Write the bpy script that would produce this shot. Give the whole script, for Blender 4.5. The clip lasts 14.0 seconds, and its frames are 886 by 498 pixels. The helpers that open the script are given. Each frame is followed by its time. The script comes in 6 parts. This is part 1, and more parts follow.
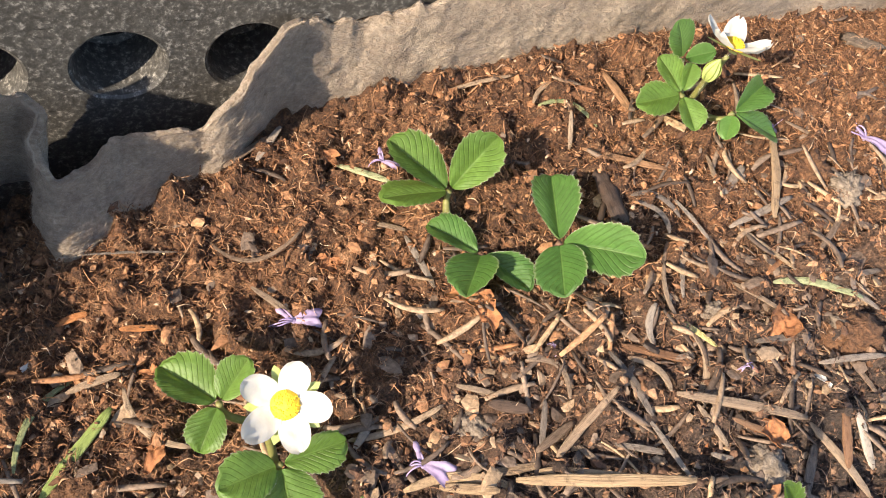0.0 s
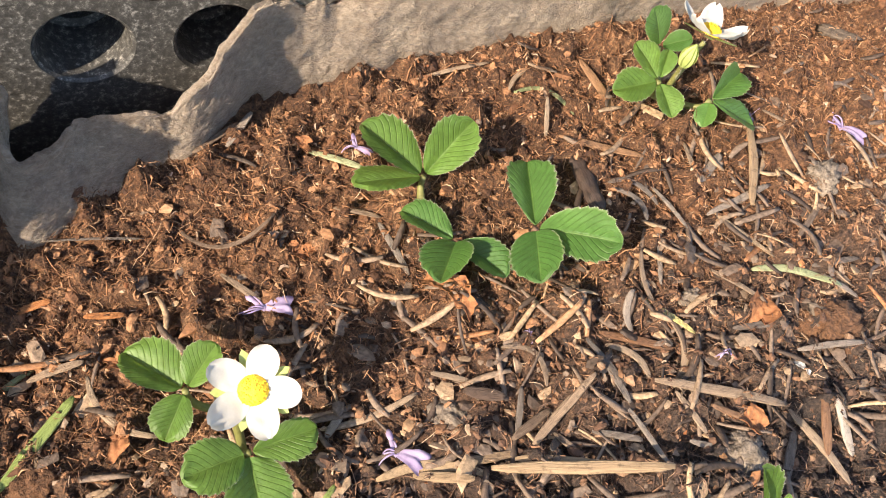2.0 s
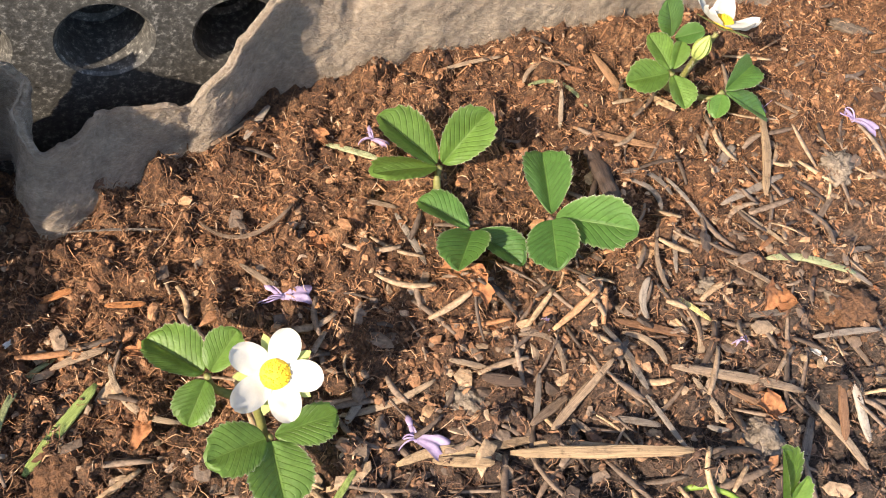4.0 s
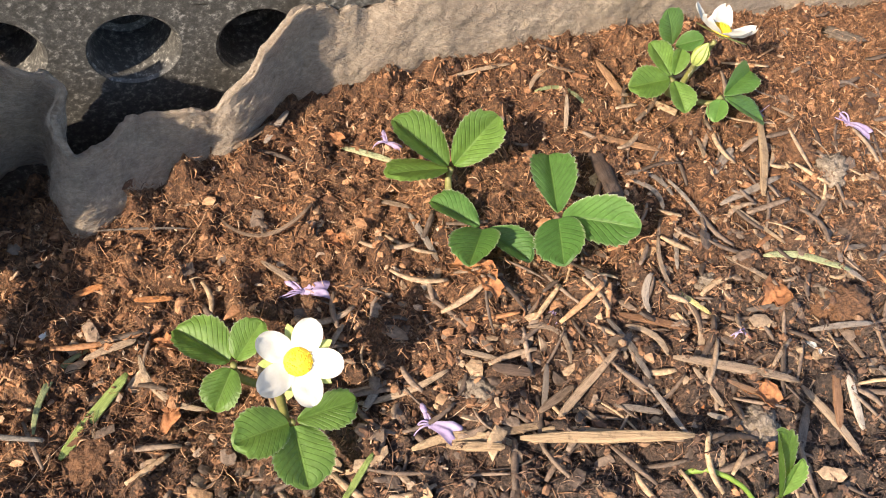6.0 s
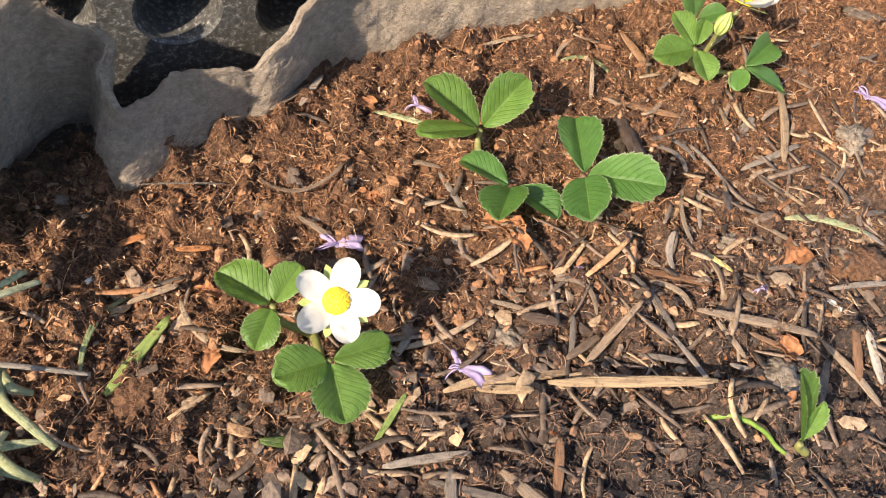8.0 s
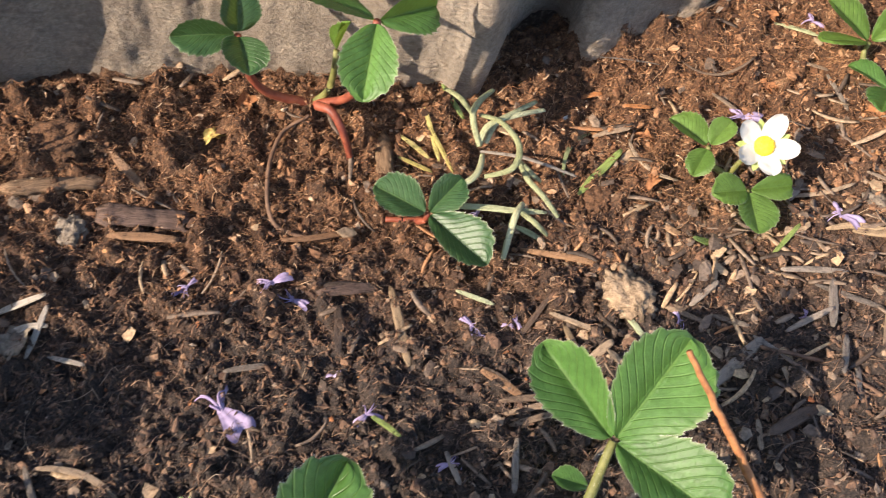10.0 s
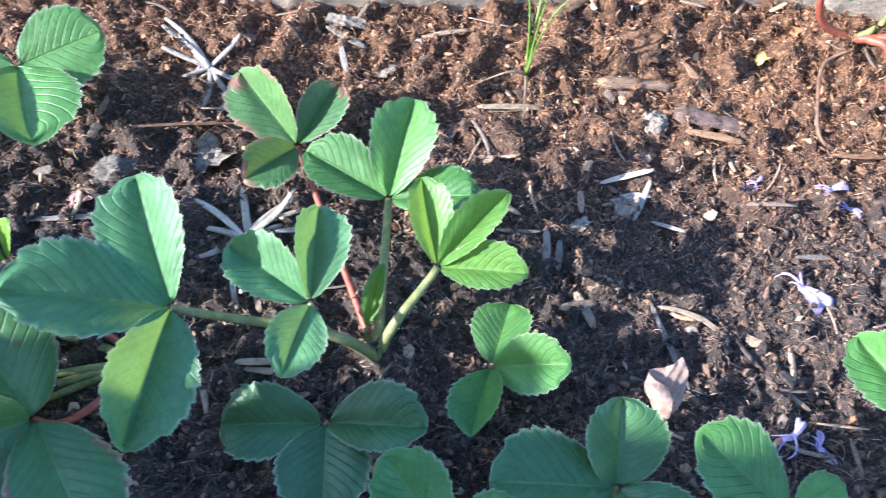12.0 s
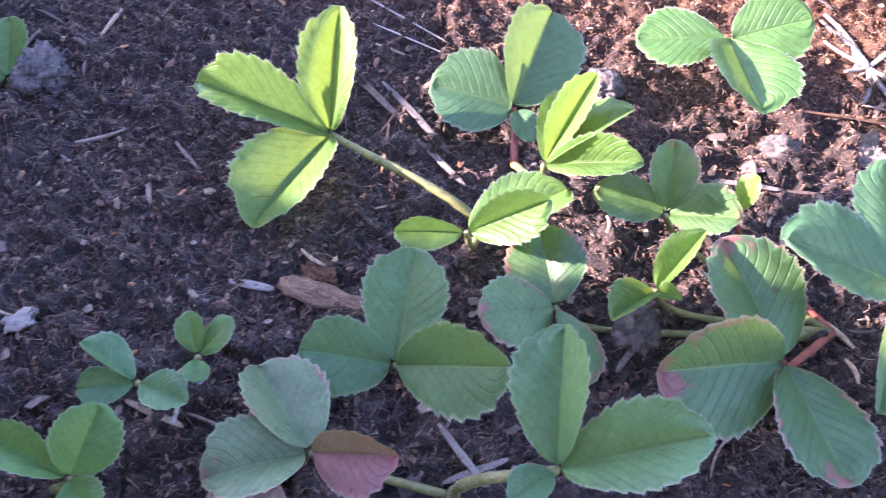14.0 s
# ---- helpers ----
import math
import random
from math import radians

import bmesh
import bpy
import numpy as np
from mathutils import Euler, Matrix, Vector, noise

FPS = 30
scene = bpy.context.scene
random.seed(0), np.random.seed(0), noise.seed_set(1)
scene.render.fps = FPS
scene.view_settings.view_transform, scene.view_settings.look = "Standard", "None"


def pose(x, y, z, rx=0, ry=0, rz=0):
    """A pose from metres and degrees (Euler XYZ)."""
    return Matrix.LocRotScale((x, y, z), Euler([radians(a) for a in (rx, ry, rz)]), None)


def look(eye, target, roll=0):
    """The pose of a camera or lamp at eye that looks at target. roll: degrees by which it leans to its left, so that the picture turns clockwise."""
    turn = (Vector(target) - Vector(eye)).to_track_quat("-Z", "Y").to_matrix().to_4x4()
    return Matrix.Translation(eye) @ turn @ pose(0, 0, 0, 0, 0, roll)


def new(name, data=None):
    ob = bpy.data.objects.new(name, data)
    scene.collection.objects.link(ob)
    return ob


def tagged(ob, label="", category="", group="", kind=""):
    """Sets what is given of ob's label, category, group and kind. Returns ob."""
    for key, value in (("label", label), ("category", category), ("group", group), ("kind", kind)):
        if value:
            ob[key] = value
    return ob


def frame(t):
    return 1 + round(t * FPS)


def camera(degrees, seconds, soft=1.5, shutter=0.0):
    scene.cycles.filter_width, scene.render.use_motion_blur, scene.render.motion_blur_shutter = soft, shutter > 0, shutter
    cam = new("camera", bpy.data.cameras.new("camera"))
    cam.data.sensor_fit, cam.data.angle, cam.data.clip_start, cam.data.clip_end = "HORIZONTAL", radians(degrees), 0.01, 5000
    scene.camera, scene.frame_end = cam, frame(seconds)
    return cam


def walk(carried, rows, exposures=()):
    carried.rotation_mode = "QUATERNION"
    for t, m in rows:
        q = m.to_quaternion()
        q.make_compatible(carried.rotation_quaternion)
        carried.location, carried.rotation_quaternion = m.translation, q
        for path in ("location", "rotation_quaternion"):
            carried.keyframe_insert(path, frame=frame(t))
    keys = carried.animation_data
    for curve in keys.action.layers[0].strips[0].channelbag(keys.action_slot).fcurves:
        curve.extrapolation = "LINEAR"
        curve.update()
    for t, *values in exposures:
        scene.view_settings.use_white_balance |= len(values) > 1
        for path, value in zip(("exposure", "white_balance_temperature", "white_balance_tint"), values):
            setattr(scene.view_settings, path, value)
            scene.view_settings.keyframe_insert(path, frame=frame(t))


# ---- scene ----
# camera and its path
cam = camera(55.3, 14.0, soft=1.0, shutter=0.16)
PATH = [
    (0, (0.01011, 0.01428, 0.22307), (0.2131, 0.5614, -0.5890), 26.10),
    (0.5, (0.01181, 0.01210, 0.21997), (0.2251, 0.5602, -0.5888), 27.12),
    (1, (0.01192, 0.01305, 0.21890), (0.2326, 0.5641, -0.5859), 27.48),
    (1.5, (0.01249, 0.01187, 0.21836), (0.2336, 0.5681, -0.5827), 27.21),
    (2, (0.01401, 0.01121, 0.21640), (0.2365, 0.5683, -0.5837), 27.11),
    (2.5, (0.01266, 0.00913, 0.21665), (0.2354, 0.5740, -0.5779), 26.73),
    (3, (0.01655, 0.00748, 0.21413), (0.2344, 0.5726, -0.5816), 26.50),
    (3.2, (0.01554, 0.00776, 0.21401), (0.2323, 0.5692, -0.5846), 26.38),
    (5.5, (0.00847, -0.00284, 0.21371), (0.2188, 0.5775, -0.5730), 25.19),
    (6, (0.00753, -0.00466, 0.22069), (0.2146, 0.5722, -0.5695), 25.09),
    (6.5, (0.00741, -0.00844, 0.21259), (0.2112, 0.5799, -0.5700), 24.53),
    (7, (0.00631, -0.00761, 0.21309), (0.2078, 0.5830, -0.5683), 24.31),
    (7.2, (0.00619, -0.00834, 0.21129), (0.2102, 0.5825, -0.5693), 24.44),
    (9.3, (-0.03668, -0.08485, 0.23986), (0.0382, 0.4729, -0.5868), 20.79),
    (9.5, (-0.04848, -0.09739, 0.24447), (-0.0059, 0.4491, -0.5919), 19.37),
    (10, (-0.06946, -0.12091, 0.25195), (-0.0877, 0.3968, -0.6034), 16.29),
    (10.5, (-0.09075, -0.15238, 0.26047), (-0.1505, 0.3381, -0.6089), 13.62),
    (11, (-0.11385, -0.17165, 0.26296), (-0.2048, 0.2987, -0.6148), 11.42),
    (11.5, (-0.14586, -0.19976, 0.25910), (-0.2934, 0.2560, -0.6187), 7.55),
    (12, (-0.17595, -0.22184, 0.25980), (-0.3856, 0.2052, -0.6198), 3.38),
    (12.5, (-0.20585, -0.24796, 0.25914), (-0.4861, 0.1419, -0.6180), -1.67),
    (13, (-0.23246, -0.26774, 0.26212), (-0.5753, 0.0875, -0.6075), -5.49),
    (13.5, (-0.25349, -0.28985, 0.26659), (-0.6489, 0.0158, -0.5996), -9.60),
    (14, (-0.27002, -0.32287, 0.27394), (-0.7113, -0.0678, -0.5864), -13.35),
]
EXPOSURES = [(0.0, 1.13, 6700, 13), (7.2, 1.13, 6700, 13), (9.5, 0.9, 6550, 13), (10.5, 1.24, 6250, 16), (11.0, 1.52, 5450, 17), (11.5, 1.82, 5000, 12), (12.0, 2.1, 4900, 9), (12.5, 2.36, 4900, 8), (13.2, 2.42, 5200, 24), (14.0, 2.92, 5600, 46)]
walk(cam, [(t, look(eye, target, roll)) for t, eye, target, roll in PATH], EXPOSURES)

# sky and sun
SUN_TO = Vector((-0.719, -0.695, 0.0)).normalized()
ELEVATION = radians(30)
world = bpy.data.worlds.new("sky")
scene.world = world
world.use_nodes = True
sky = world.node_tree.nodes.new("ShaderNodeTexSky")
sky.sky_type, sky.sun_disc = "NISHITA", False
sky.sun_elevation = ELEVATION
sky.sun_rotation = math.atan2(SUN_TO.x, SUN_TO.y)
world.node_tree.links.new(sky.outputs[0], world.node_tree.nodes["Background"].inputs[0])
world.node_tree.nodes["Background"].inputs[1].default_value = 0.15
lamp = bpy.data.lights.new("sun", "SUN")
lamp.energy, lamp.angle, lamp.color = 5.0, radians(0.6), (1.0, 0.86, 0.68)
sun = new("sun", lamp)
sun.matrix_world = look(SUN_TO * 5 * math.cos(ELEVATION) + Vector((0, 0, 5 * math.sin(ELEVATION))), (0, 0, 0))


# ---------- materials ----------
# side veins of a strawberry leaflet: how many, and how far they slant towards the tip
VEINS, SLANT = 9, 0.38


def shader(name):
    m = bpy.data.materials.new(name)
    m.use_nodes = True
    return m, m.node_tree.nodes, m.node_tree.links, m.node_tree.nodes["Principled BSDF"]


def node(nodes, kind, **values):
    n = nodes.new(kind)
    for key, value in values.items():
        n.inputs[key].default_value = value
    return n


def noise_of(nodes, links, scale, detail=6.0, rough=0.6, coord="Object", warp=0.0):
    where = nodes.new("ShaderNodeTexCoord")
    n = node(nodes, "ShaderNodeTexNoise", Scale=scale, Detail=detail, Roughness=rough, Distortion=warp)
    links.new(where.outputs[coord], n.inputs["Vector"])
    return n.outputs["Fac"]


def ramp(nodes, links, fac, stops):
    r = nodes.new("ShaderNodeValToRGB")
    while len(r.color_ramp.elements) < len(stops):
        r.color_ramp.elements.new(0.5)
    for e, (at, colour) in zip(r.color_ramp.elements, stops):
        e.position, e.color = at, (*colour, 1)
    links.new(fac, r.inputs[0])
    return r.outputs[0]


def blend(nodes, links, fac, a, b, mode="MIX"):
    mix = nodes.new("ShaderNodeMix")
    mix.data_type, mix.blend_type = "RGBA", mode
    for value, slot in ((fac, 0), (a, 6), (b, 7)):
        if isinstance(value, (int, float)):
            mix.inputs[slot].default_value = value
        elif isinstance(value, tuple):
            mix.inputs[slot].default_value = (*value, 1)
        else:
            links.new(value, mix.inputs[slot])
    return mix.outputs[2]


def maths(nodes, links, op, a, b=0.5, clamp=False):
    m = nodes.new("ShaderNodeMath")
    m.operation, m.use_clamp = op, clamp
    for value, slot in ((a, 0), (b, 1)):
        if isinstance(value, (int, float)):
            m.inputs[slot].default_value = value
        else:
            links.new(value, m.inputs[slot])
    return m.outputs[0]


def bump(nodes, links, height, strength, distance, target):
    b = node(nodes, "ShaderNodeBump", Strength=strength, Distance=distance)
    links.new(height, b.inputs["Height"])
    links.new(b.outputs[0], target.inputs["Normal"])


def island(nodes):
    return nodes.new("ShaderNodeNewGeometry").outputs["Random Per Island"]


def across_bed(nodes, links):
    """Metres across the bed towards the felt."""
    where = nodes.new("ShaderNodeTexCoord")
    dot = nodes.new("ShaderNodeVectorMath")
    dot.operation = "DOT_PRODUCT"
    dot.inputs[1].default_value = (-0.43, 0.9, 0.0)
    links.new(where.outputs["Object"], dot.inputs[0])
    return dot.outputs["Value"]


def soil_material(name, dark, mid, light, compost=None):
    m, nodes, links, bsdf = shader(name)
    grain = noise_of(nodes, links, 260, 8, 0.7)
    patch = noise_of(nodes, links, 16, 4, 0.6)
    fleck = noise_of(nodes, links, 1100, 4, 0.7)
    colour = ramp(nodes, links, grain, [(0.3, dark), (0.52, mid), (0.72, light)])
    colour = blend(nodes, links, ramp(nodes, links, patch, [(0.35, (0, 0, 0)), (0.65, (1, 1, 1))]), colour, blend(nodes, links, 0.5, colour, dark))
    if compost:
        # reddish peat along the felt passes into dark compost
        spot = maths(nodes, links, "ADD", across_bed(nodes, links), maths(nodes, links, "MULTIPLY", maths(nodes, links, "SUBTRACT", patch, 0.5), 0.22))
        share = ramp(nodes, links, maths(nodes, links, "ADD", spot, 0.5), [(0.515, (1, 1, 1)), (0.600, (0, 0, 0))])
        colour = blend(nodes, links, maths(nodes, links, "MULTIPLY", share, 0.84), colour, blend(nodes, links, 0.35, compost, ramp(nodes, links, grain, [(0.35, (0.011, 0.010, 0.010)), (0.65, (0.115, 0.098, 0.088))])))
    colour = blend(nodes, links, 0.85, colour, ramp(nodes, links, fleck, [(0.34, (0.35, 0.35, 0.35)), (0.5, (0.9, 0.9, 0.9)), (0.66, (1.9, 1.8, 1.7))]), "MULTIPLY")
    links.new(colour, bsdf.inputs["Base Color"])
    bsdf.inputs["Roughness"].default_value = 0.8
    bsdf.inputs["Specular IOR Level"].default_value = 0.45
    bump(nodes, links, maths(nodes, links, "ADD", grain, fleck), 1.0, 0.0024, bsdf)
    return m


def crumb_material(name, stops, rough=0.8, scale=900, compost=None):
    """Loose pieces: each piece takes its own tone."""
    m, nodes, links, bsdf = shader(name)
    tone = ramp(nodes, links, island(nodes), stops)
    grain = noise_of(nodes, links, scale, 4, 0.65)
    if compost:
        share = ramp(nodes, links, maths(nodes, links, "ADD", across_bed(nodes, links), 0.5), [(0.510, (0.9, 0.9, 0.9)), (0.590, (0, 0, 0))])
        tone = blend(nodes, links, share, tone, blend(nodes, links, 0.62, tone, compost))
    links.new(blend(nodes, links, 0.7, tone, ramp(nodes, links, grain, [(0.3, (0.25, 0.23, 0.2)), (0.7, (1.5, 1.42, 1.35))]), "MULTIPLY"), bsdf.inputs["Base Color"])
    bsdf.inputs["Roughness"].default_value = rough
    bump(nodes, links, grain, 0.6, 0.0008, bsdf)
    return m


def litter_material(name, a, b, rough=0.6):
    """Dry needles and chips: streaks along the piece and a tone for each object."""
    m, nodes, links, bsdf = shader(name)
    uv = nodes.new("ShaderNodeUVMap")
    stretch = nodes.new("ShaderNodeMapping")
    stretch.inputs["Scale"].default_value = (1.6, 16.0, 1.0)
    links.new(uv.outputs[0], stretch.inputs[0])
    streak = node(nodes, "ShaderNodeTexNoise", Scale=2.0, Detail=6.0, Roughness=0.7)
    links.new(stretch.outputs[0], streak.inputs["Vector"])
    info = nodes.new("ShaderNodeObjectInfo")
    spot = noise_of(nodes, links, 420, 5, 0.7)
    fac = maths(nodes, links, "ADD", maths(nodes, links, "MULTIPLY", streak.outputs[0], 0.9), maths(nodes, links, "MULTIPLY", info.outputs["Random"], 0.3), True)
    colour = ramp(nodes, links, fac, [(0.42, a), (0.72, b)])
    colour = blend(nodes, links, ramp(nodes, links, spot, [(0.52, (0, 0, 0)), (0.72, (0.75, 0.75, 0.75))]), colour, tuple(v * 0.3 for v in a))
    links.new(colour, bsdf.inputs["Base Color"])
    bsdf.inputs["Roughness"].default_value = rough
    bump(nodes, links, streak.outputs[0], 0.8, 0.0008, bsdf)
    return m


def leaf_material(name, deep, fresh, red=0.0, gloss=0.43, thin=0.32):
    """A toothed leaf: UV x runs from the base to the tip, y from edge to edge."""
    m, nodes, links, bsdf = shader(name)
    uv = nodes.new("ShaderNodeUVMap")
    split = nodes.new("ShaderNodeSeparateXYZ")
    links.new(uv.outputs[0], split.inputs[0])
    along, across = split.outputs[0], split.outputs[1]
    off = maths(nodes, links, "ABSOLUTE", maths(nodes, links, "MULTIPLY", maths(nodes, links, "SUBTRACT", across, 0.5), 2.0))
    mid = ramp(nodes, links, off, [(0.018, (1, 1, 1)), (0.05, (0, 0, 0))])
    # side veins run from the midrib to the teeth
    phase = maths(nodes, links, "SUBTRACT", along, maths(nodes, links, "MULTIPLY", off, SLANT))
    wave = maths(nodes, links, "FRACT", maths(nodes, links, "MULTIPLY", phase, float(VEINS)))
    vein = ramp(nodes, links, maths(nodes, links, "ABSOLUTE", maths(nodes, links, "SUBTRACT", wave, 0.5)), [(0.03, (1, 1, 1)), (0.11, (0, 0, 0))])
    vein = maths(nodes, links, "MAXIMUM", mid, maths(nodes, links, "MULTIPLY", vein, 0.7))
    info = nodes.new("ShaderNodeObjectInfo")
    broad = noise_of(nodes, links, 60, 4, 0.6)
    fine = noise_of(nodes, links, 700, 4, 0.7)
    fac = maths(nodes, links, "ADD", maths(nodes, links, "MULTIPLY", broad, 0.9), maths(nodes, links, "MULTIPLY", maths(nodes, links, "SUBTRACT", info.outputs["Random"], 0.5), 0.5), True)
    colour = ramp(nodes, links, fac, [(0.2, deep), (0.8, fresh)])
    # paler along the furrows between the side veins
    furrow = maths(nodes, links, "ABSOLUTE", maths(nodes, links, "SUBTRACT", wave, 0.5))
    colour = blend(nodes, links, maths(nodes, links, "MULTIPLY", furrow, 0.35), colour, tuple(min(1, v * 1.25) for v in fresh))
    colour = blend(nodes, links, 0.5, colour, ramp(nodes, links, fine, [(0.3, (0.5, 0.5, 0.5)), (0.7, (1.3, 1.3, 1.3))]), "MULTIPLY")
    colour = blend(nodes, links, 0.6, colour, ramp(nodes, links, noise_of(nodes, links, 210, 5, 0.7), [(0.32, (0.60, 0.64, 0.60)), (0.68, (1.28, 1.24, 1.22))]), "MULTIPLY")
    colour = blend(nodes, links, maths(nodes, links, "MULTIPLY", vein, 0.16), colour, (0.25, 0.36, 0.09))
    edge = maths(nodes, links, "MAXIMUM", off, along)
    if red:
        stain = maths(nodes, links, "ADD", edge, maths(nodes, links, "MULTIPLY", maths(nodes, links, "SUBTRACT", noise_of(nodes, links, 90, 5, 0.65), 0.5), 1.1))
        stain = maths(nodes, links, "MULTIPLY", ramp(nodes, links, stain, [(0.93, (0, 0, 0)), (1.14, (1, 1, 1))]), red)
        colour = blend(nodes, links, maths(nodes, links, "MULTIPLY", stain, 0.75), colour, (0.30, 0.065, 0.075))
        spots = maths(nodes, links, "MULTIPLY", ramp(nodes, links, noise_of(nodes, links, 230, 3, 0.5), [(0.68, (0, 0, 0)), (0.74, (1, 1, 1))]), 0.6 * red)
        colour = blend(nodes, links, spots, colour, (0.06, 0.025, 0.02))
    rim = ramp(nodes, links, maths(nodes, links, "ADD", off, maths(nodes, links, "MULTIPLY", fine, 0.06)), [(0.955, (0, 0, 0)), (1.0, (1, 1, 1))])
    colour = blend(nodes, links, maths(nodes, links, "MULTIPLY", rim, 0.28), colour, (0.40, 0.42, 0.24))
    links.new(colour, bsdf.inputs["Base Color"])
    bsdf.inputs["Roughness"].default_value = gloss
    bsdf.inputs["Specular IOR Level"].default_value = 0.45
    relief = maths(nodes, links, "SUBTRACT", maths(nodes, links, "MULTIPLY", fine, 0.5), maths(nodes, links, "MULTIPLY", vein, 0.9))
    bump(nodes, links, relief, 0.55, 0.0007, bsdf)
    glow = nodes.new("ShaderNodeBsdfTranslucent")
    links.new(blend(nodes, links, 0.45, colour, (0.42, 0.58, 0.05)), glow.inputs[0])
    mix = nodes.new("ShaderNodeMixShader")
    mix.inputs[0].default_value = thin
    links.new(bsdf.outputs[0], mix.inputs[1])
    links.new(glow.outputs[0], mix.inputs[2])
    links.new(mix.outputs[0], nodes["Material Output"].inputs[0])
    return m


def plain_material(name, a, b, scale, rough, relief=0.3, depth=0.0006, through_light=0.0):
    m, nodes, links, bsdf = shader(name)
    grain = noise_of(nodes, links, scale, 6, 0.65)
    colour = ramp(nodes, links, grain, [(0.3, a), (0.7, b)])
    links.new(colour, bsdf.inputs["Base Color"])
    bsdf.inputs["Roughness"].default_value = rough
    bump(nodes, links, grain, relief, depth, bsdf)
    if through_light:
        glow = nodes.new("ShaderNodeBsdfTranslucent")
        links.new(colour, glow.inputs[0])
        mix = nodes.new("ShaderNodeMixShader")
        mix.inputs[0].default_value = through_light
        links.new(bsdf.outputs[0], mix.inputs[1])
        links.new(glow.outputs[0], mix.inputs[2])
        links.new(mix.outputs[0], nodes["Material Output"].inputs[0])
    return m


def felt_material():
    m, nodes, links, bsdf = shader("felt")
    where = nodes.new("ShaderNodeTexCoord")
    comb = nodes.new("ShaderNodeMapping")
    comb.inputs["Rotation"].default_value = (0, 0, radians(-32))
    comb.inputs["Scale"].default_value = (1.0, 3.5, 3.5)
    links.new(where.outputs["Object"], comb.inputs[0])
    threads = node(nodes, "ShaderNodeTexNoise", Scale=210.0, Detail=8.0, Roughness=0.72, Distortion=0.8)
    links.new(comb.outputs[0], threads.inputs["Vector"])
    blotch = noise_of(nodes, links, 55, 6, 0.7)
    speck = noise_of(nodes, links, 420, 5, 0.75)
    colour = ramp(nodes, links, threads.outputs[0], [(0.25, (0.30, 0.23, 0.165)), (0.50, (0.50, 0.41, 0.31)), (0.75, (0.74, 0.64, 0.51))])
    colour = blend(nodes, links, ramp(nodes, links, blotch, [(0.42, (0.75, 0.75, 0.75)), (0.62, (0, 0, 0))]), colour, blend(nodes, links, 0.55, colour, (0.20, 0.14, 0.095)))
    colour = blend(nodes, links, 0.8, colour, ramp(nodes, links, speck, [(0.32, (0.45, 0.42, 0.38)), (0.60, (1.15, 1.12, 1.08))]), "MULTIPLY")
    links.new(colour, bsdf.inputs["Base Color"])
    bsdf.inputs["Roughness"].default_value = 0.95
    bsdf.inputs["Sheen Weight"].default_value = 0.25
    bump(nodes, links, maths(nodes, links, "ADD", threads.outputs[0], speck), 0.9, 0.0026, bsdf)
    glow = nodes.new("ShaderNodeBsdfTranslucent")
    links.new(blend(nodes, links, 0.5, colour, (0.62, 0.40, 0.24)), glow.inputs[0])
    mix = nodes.new("ShaderNodeMixShader")
    mix.inputs[0].default_value = 0.16
    links.new(bsdf.outputs[0], mix.inputs[1])
    links.new(glow.outputs[0], mix.inputs[2])
    links.new(mix.outputs[0], nodes["Material Output"].inputs[0])
    return m


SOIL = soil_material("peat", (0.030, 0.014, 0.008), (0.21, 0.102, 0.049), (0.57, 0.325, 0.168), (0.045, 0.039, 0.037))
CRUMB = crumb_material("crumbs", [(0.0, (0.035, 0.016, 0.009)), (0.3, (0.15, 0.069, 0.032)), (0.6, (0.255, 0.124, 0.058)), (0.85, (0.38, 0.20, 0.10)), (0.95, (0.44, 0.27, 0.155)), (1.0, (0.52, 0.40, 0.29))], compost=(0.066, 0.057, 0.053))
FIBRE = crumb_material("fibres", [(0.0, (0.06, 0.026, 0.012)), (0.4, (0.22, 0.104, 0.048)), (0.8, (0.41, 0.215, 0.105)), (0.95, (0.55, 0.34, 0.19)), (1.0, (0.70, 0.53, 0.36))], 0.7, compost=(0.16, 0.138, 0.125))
STRAWS = crumb_material("litter", [(0.0, (0.05, 0.034, 0.024)), (0.35, (0.15, 0.108, 0.08)), (0.62, (0.25, 0.185, 0.135)), (0.84, (0.37, 0.265, 0.165)), (0.94, (0.46, 0.33, 0.20)), (1.0, (0.34, 0.15, 0.06))], 0.65, 700)
RUST = crumb_material("rusty flakes", [(0.0, (0.18, 0.06, 0.022)), (0.6, (0.36, 0.15, 0.058)), (1.0, (0.52, 0.28, 0.12))], 0.8)
GREY = litter_material("grey needle", (0.10, 0.078, 0.062), (0.30, 0.245, 0.195))
DRY = litter_material("dry needle", (0.14, 0.09, 0.06), (0.40, 0.29, 0.19))
STRAW = litter_material("straw needle", (0.18, 0.115, 0.065), (0.46, 0.325, 0.19))
PALE = litter_material("bleached needle", (0.24, 0.20, 0.16), (0.52, 0.45, 0.37))
BROWN = litter_material("brown needle", (0.16, 0.075, 0.035), (0.36, 0.20, 0.10))
DARK = litter_material("dark bark", (0.035, 0.022, 0.016), (0.12, 0.075, 0.05))
BARK = litter_material("weathered bark", (0.04, 0.028, 0.020), (0.21, 0.16, 0.115), 0.9)
BARKT = litter_material("split bark", (0.11, 0.06, 0.032), (0.40, 0.255, 0.145), 0.85)
BARKD = litter_material("brown bark", (0.045, 0.027, 0.021), (0.16, 0.10, 0.075), 0.85)
ORANGE = litter_material("rusty flake", (0.34, 0.12, 0.035), (0.60, 0.30, 0.11))
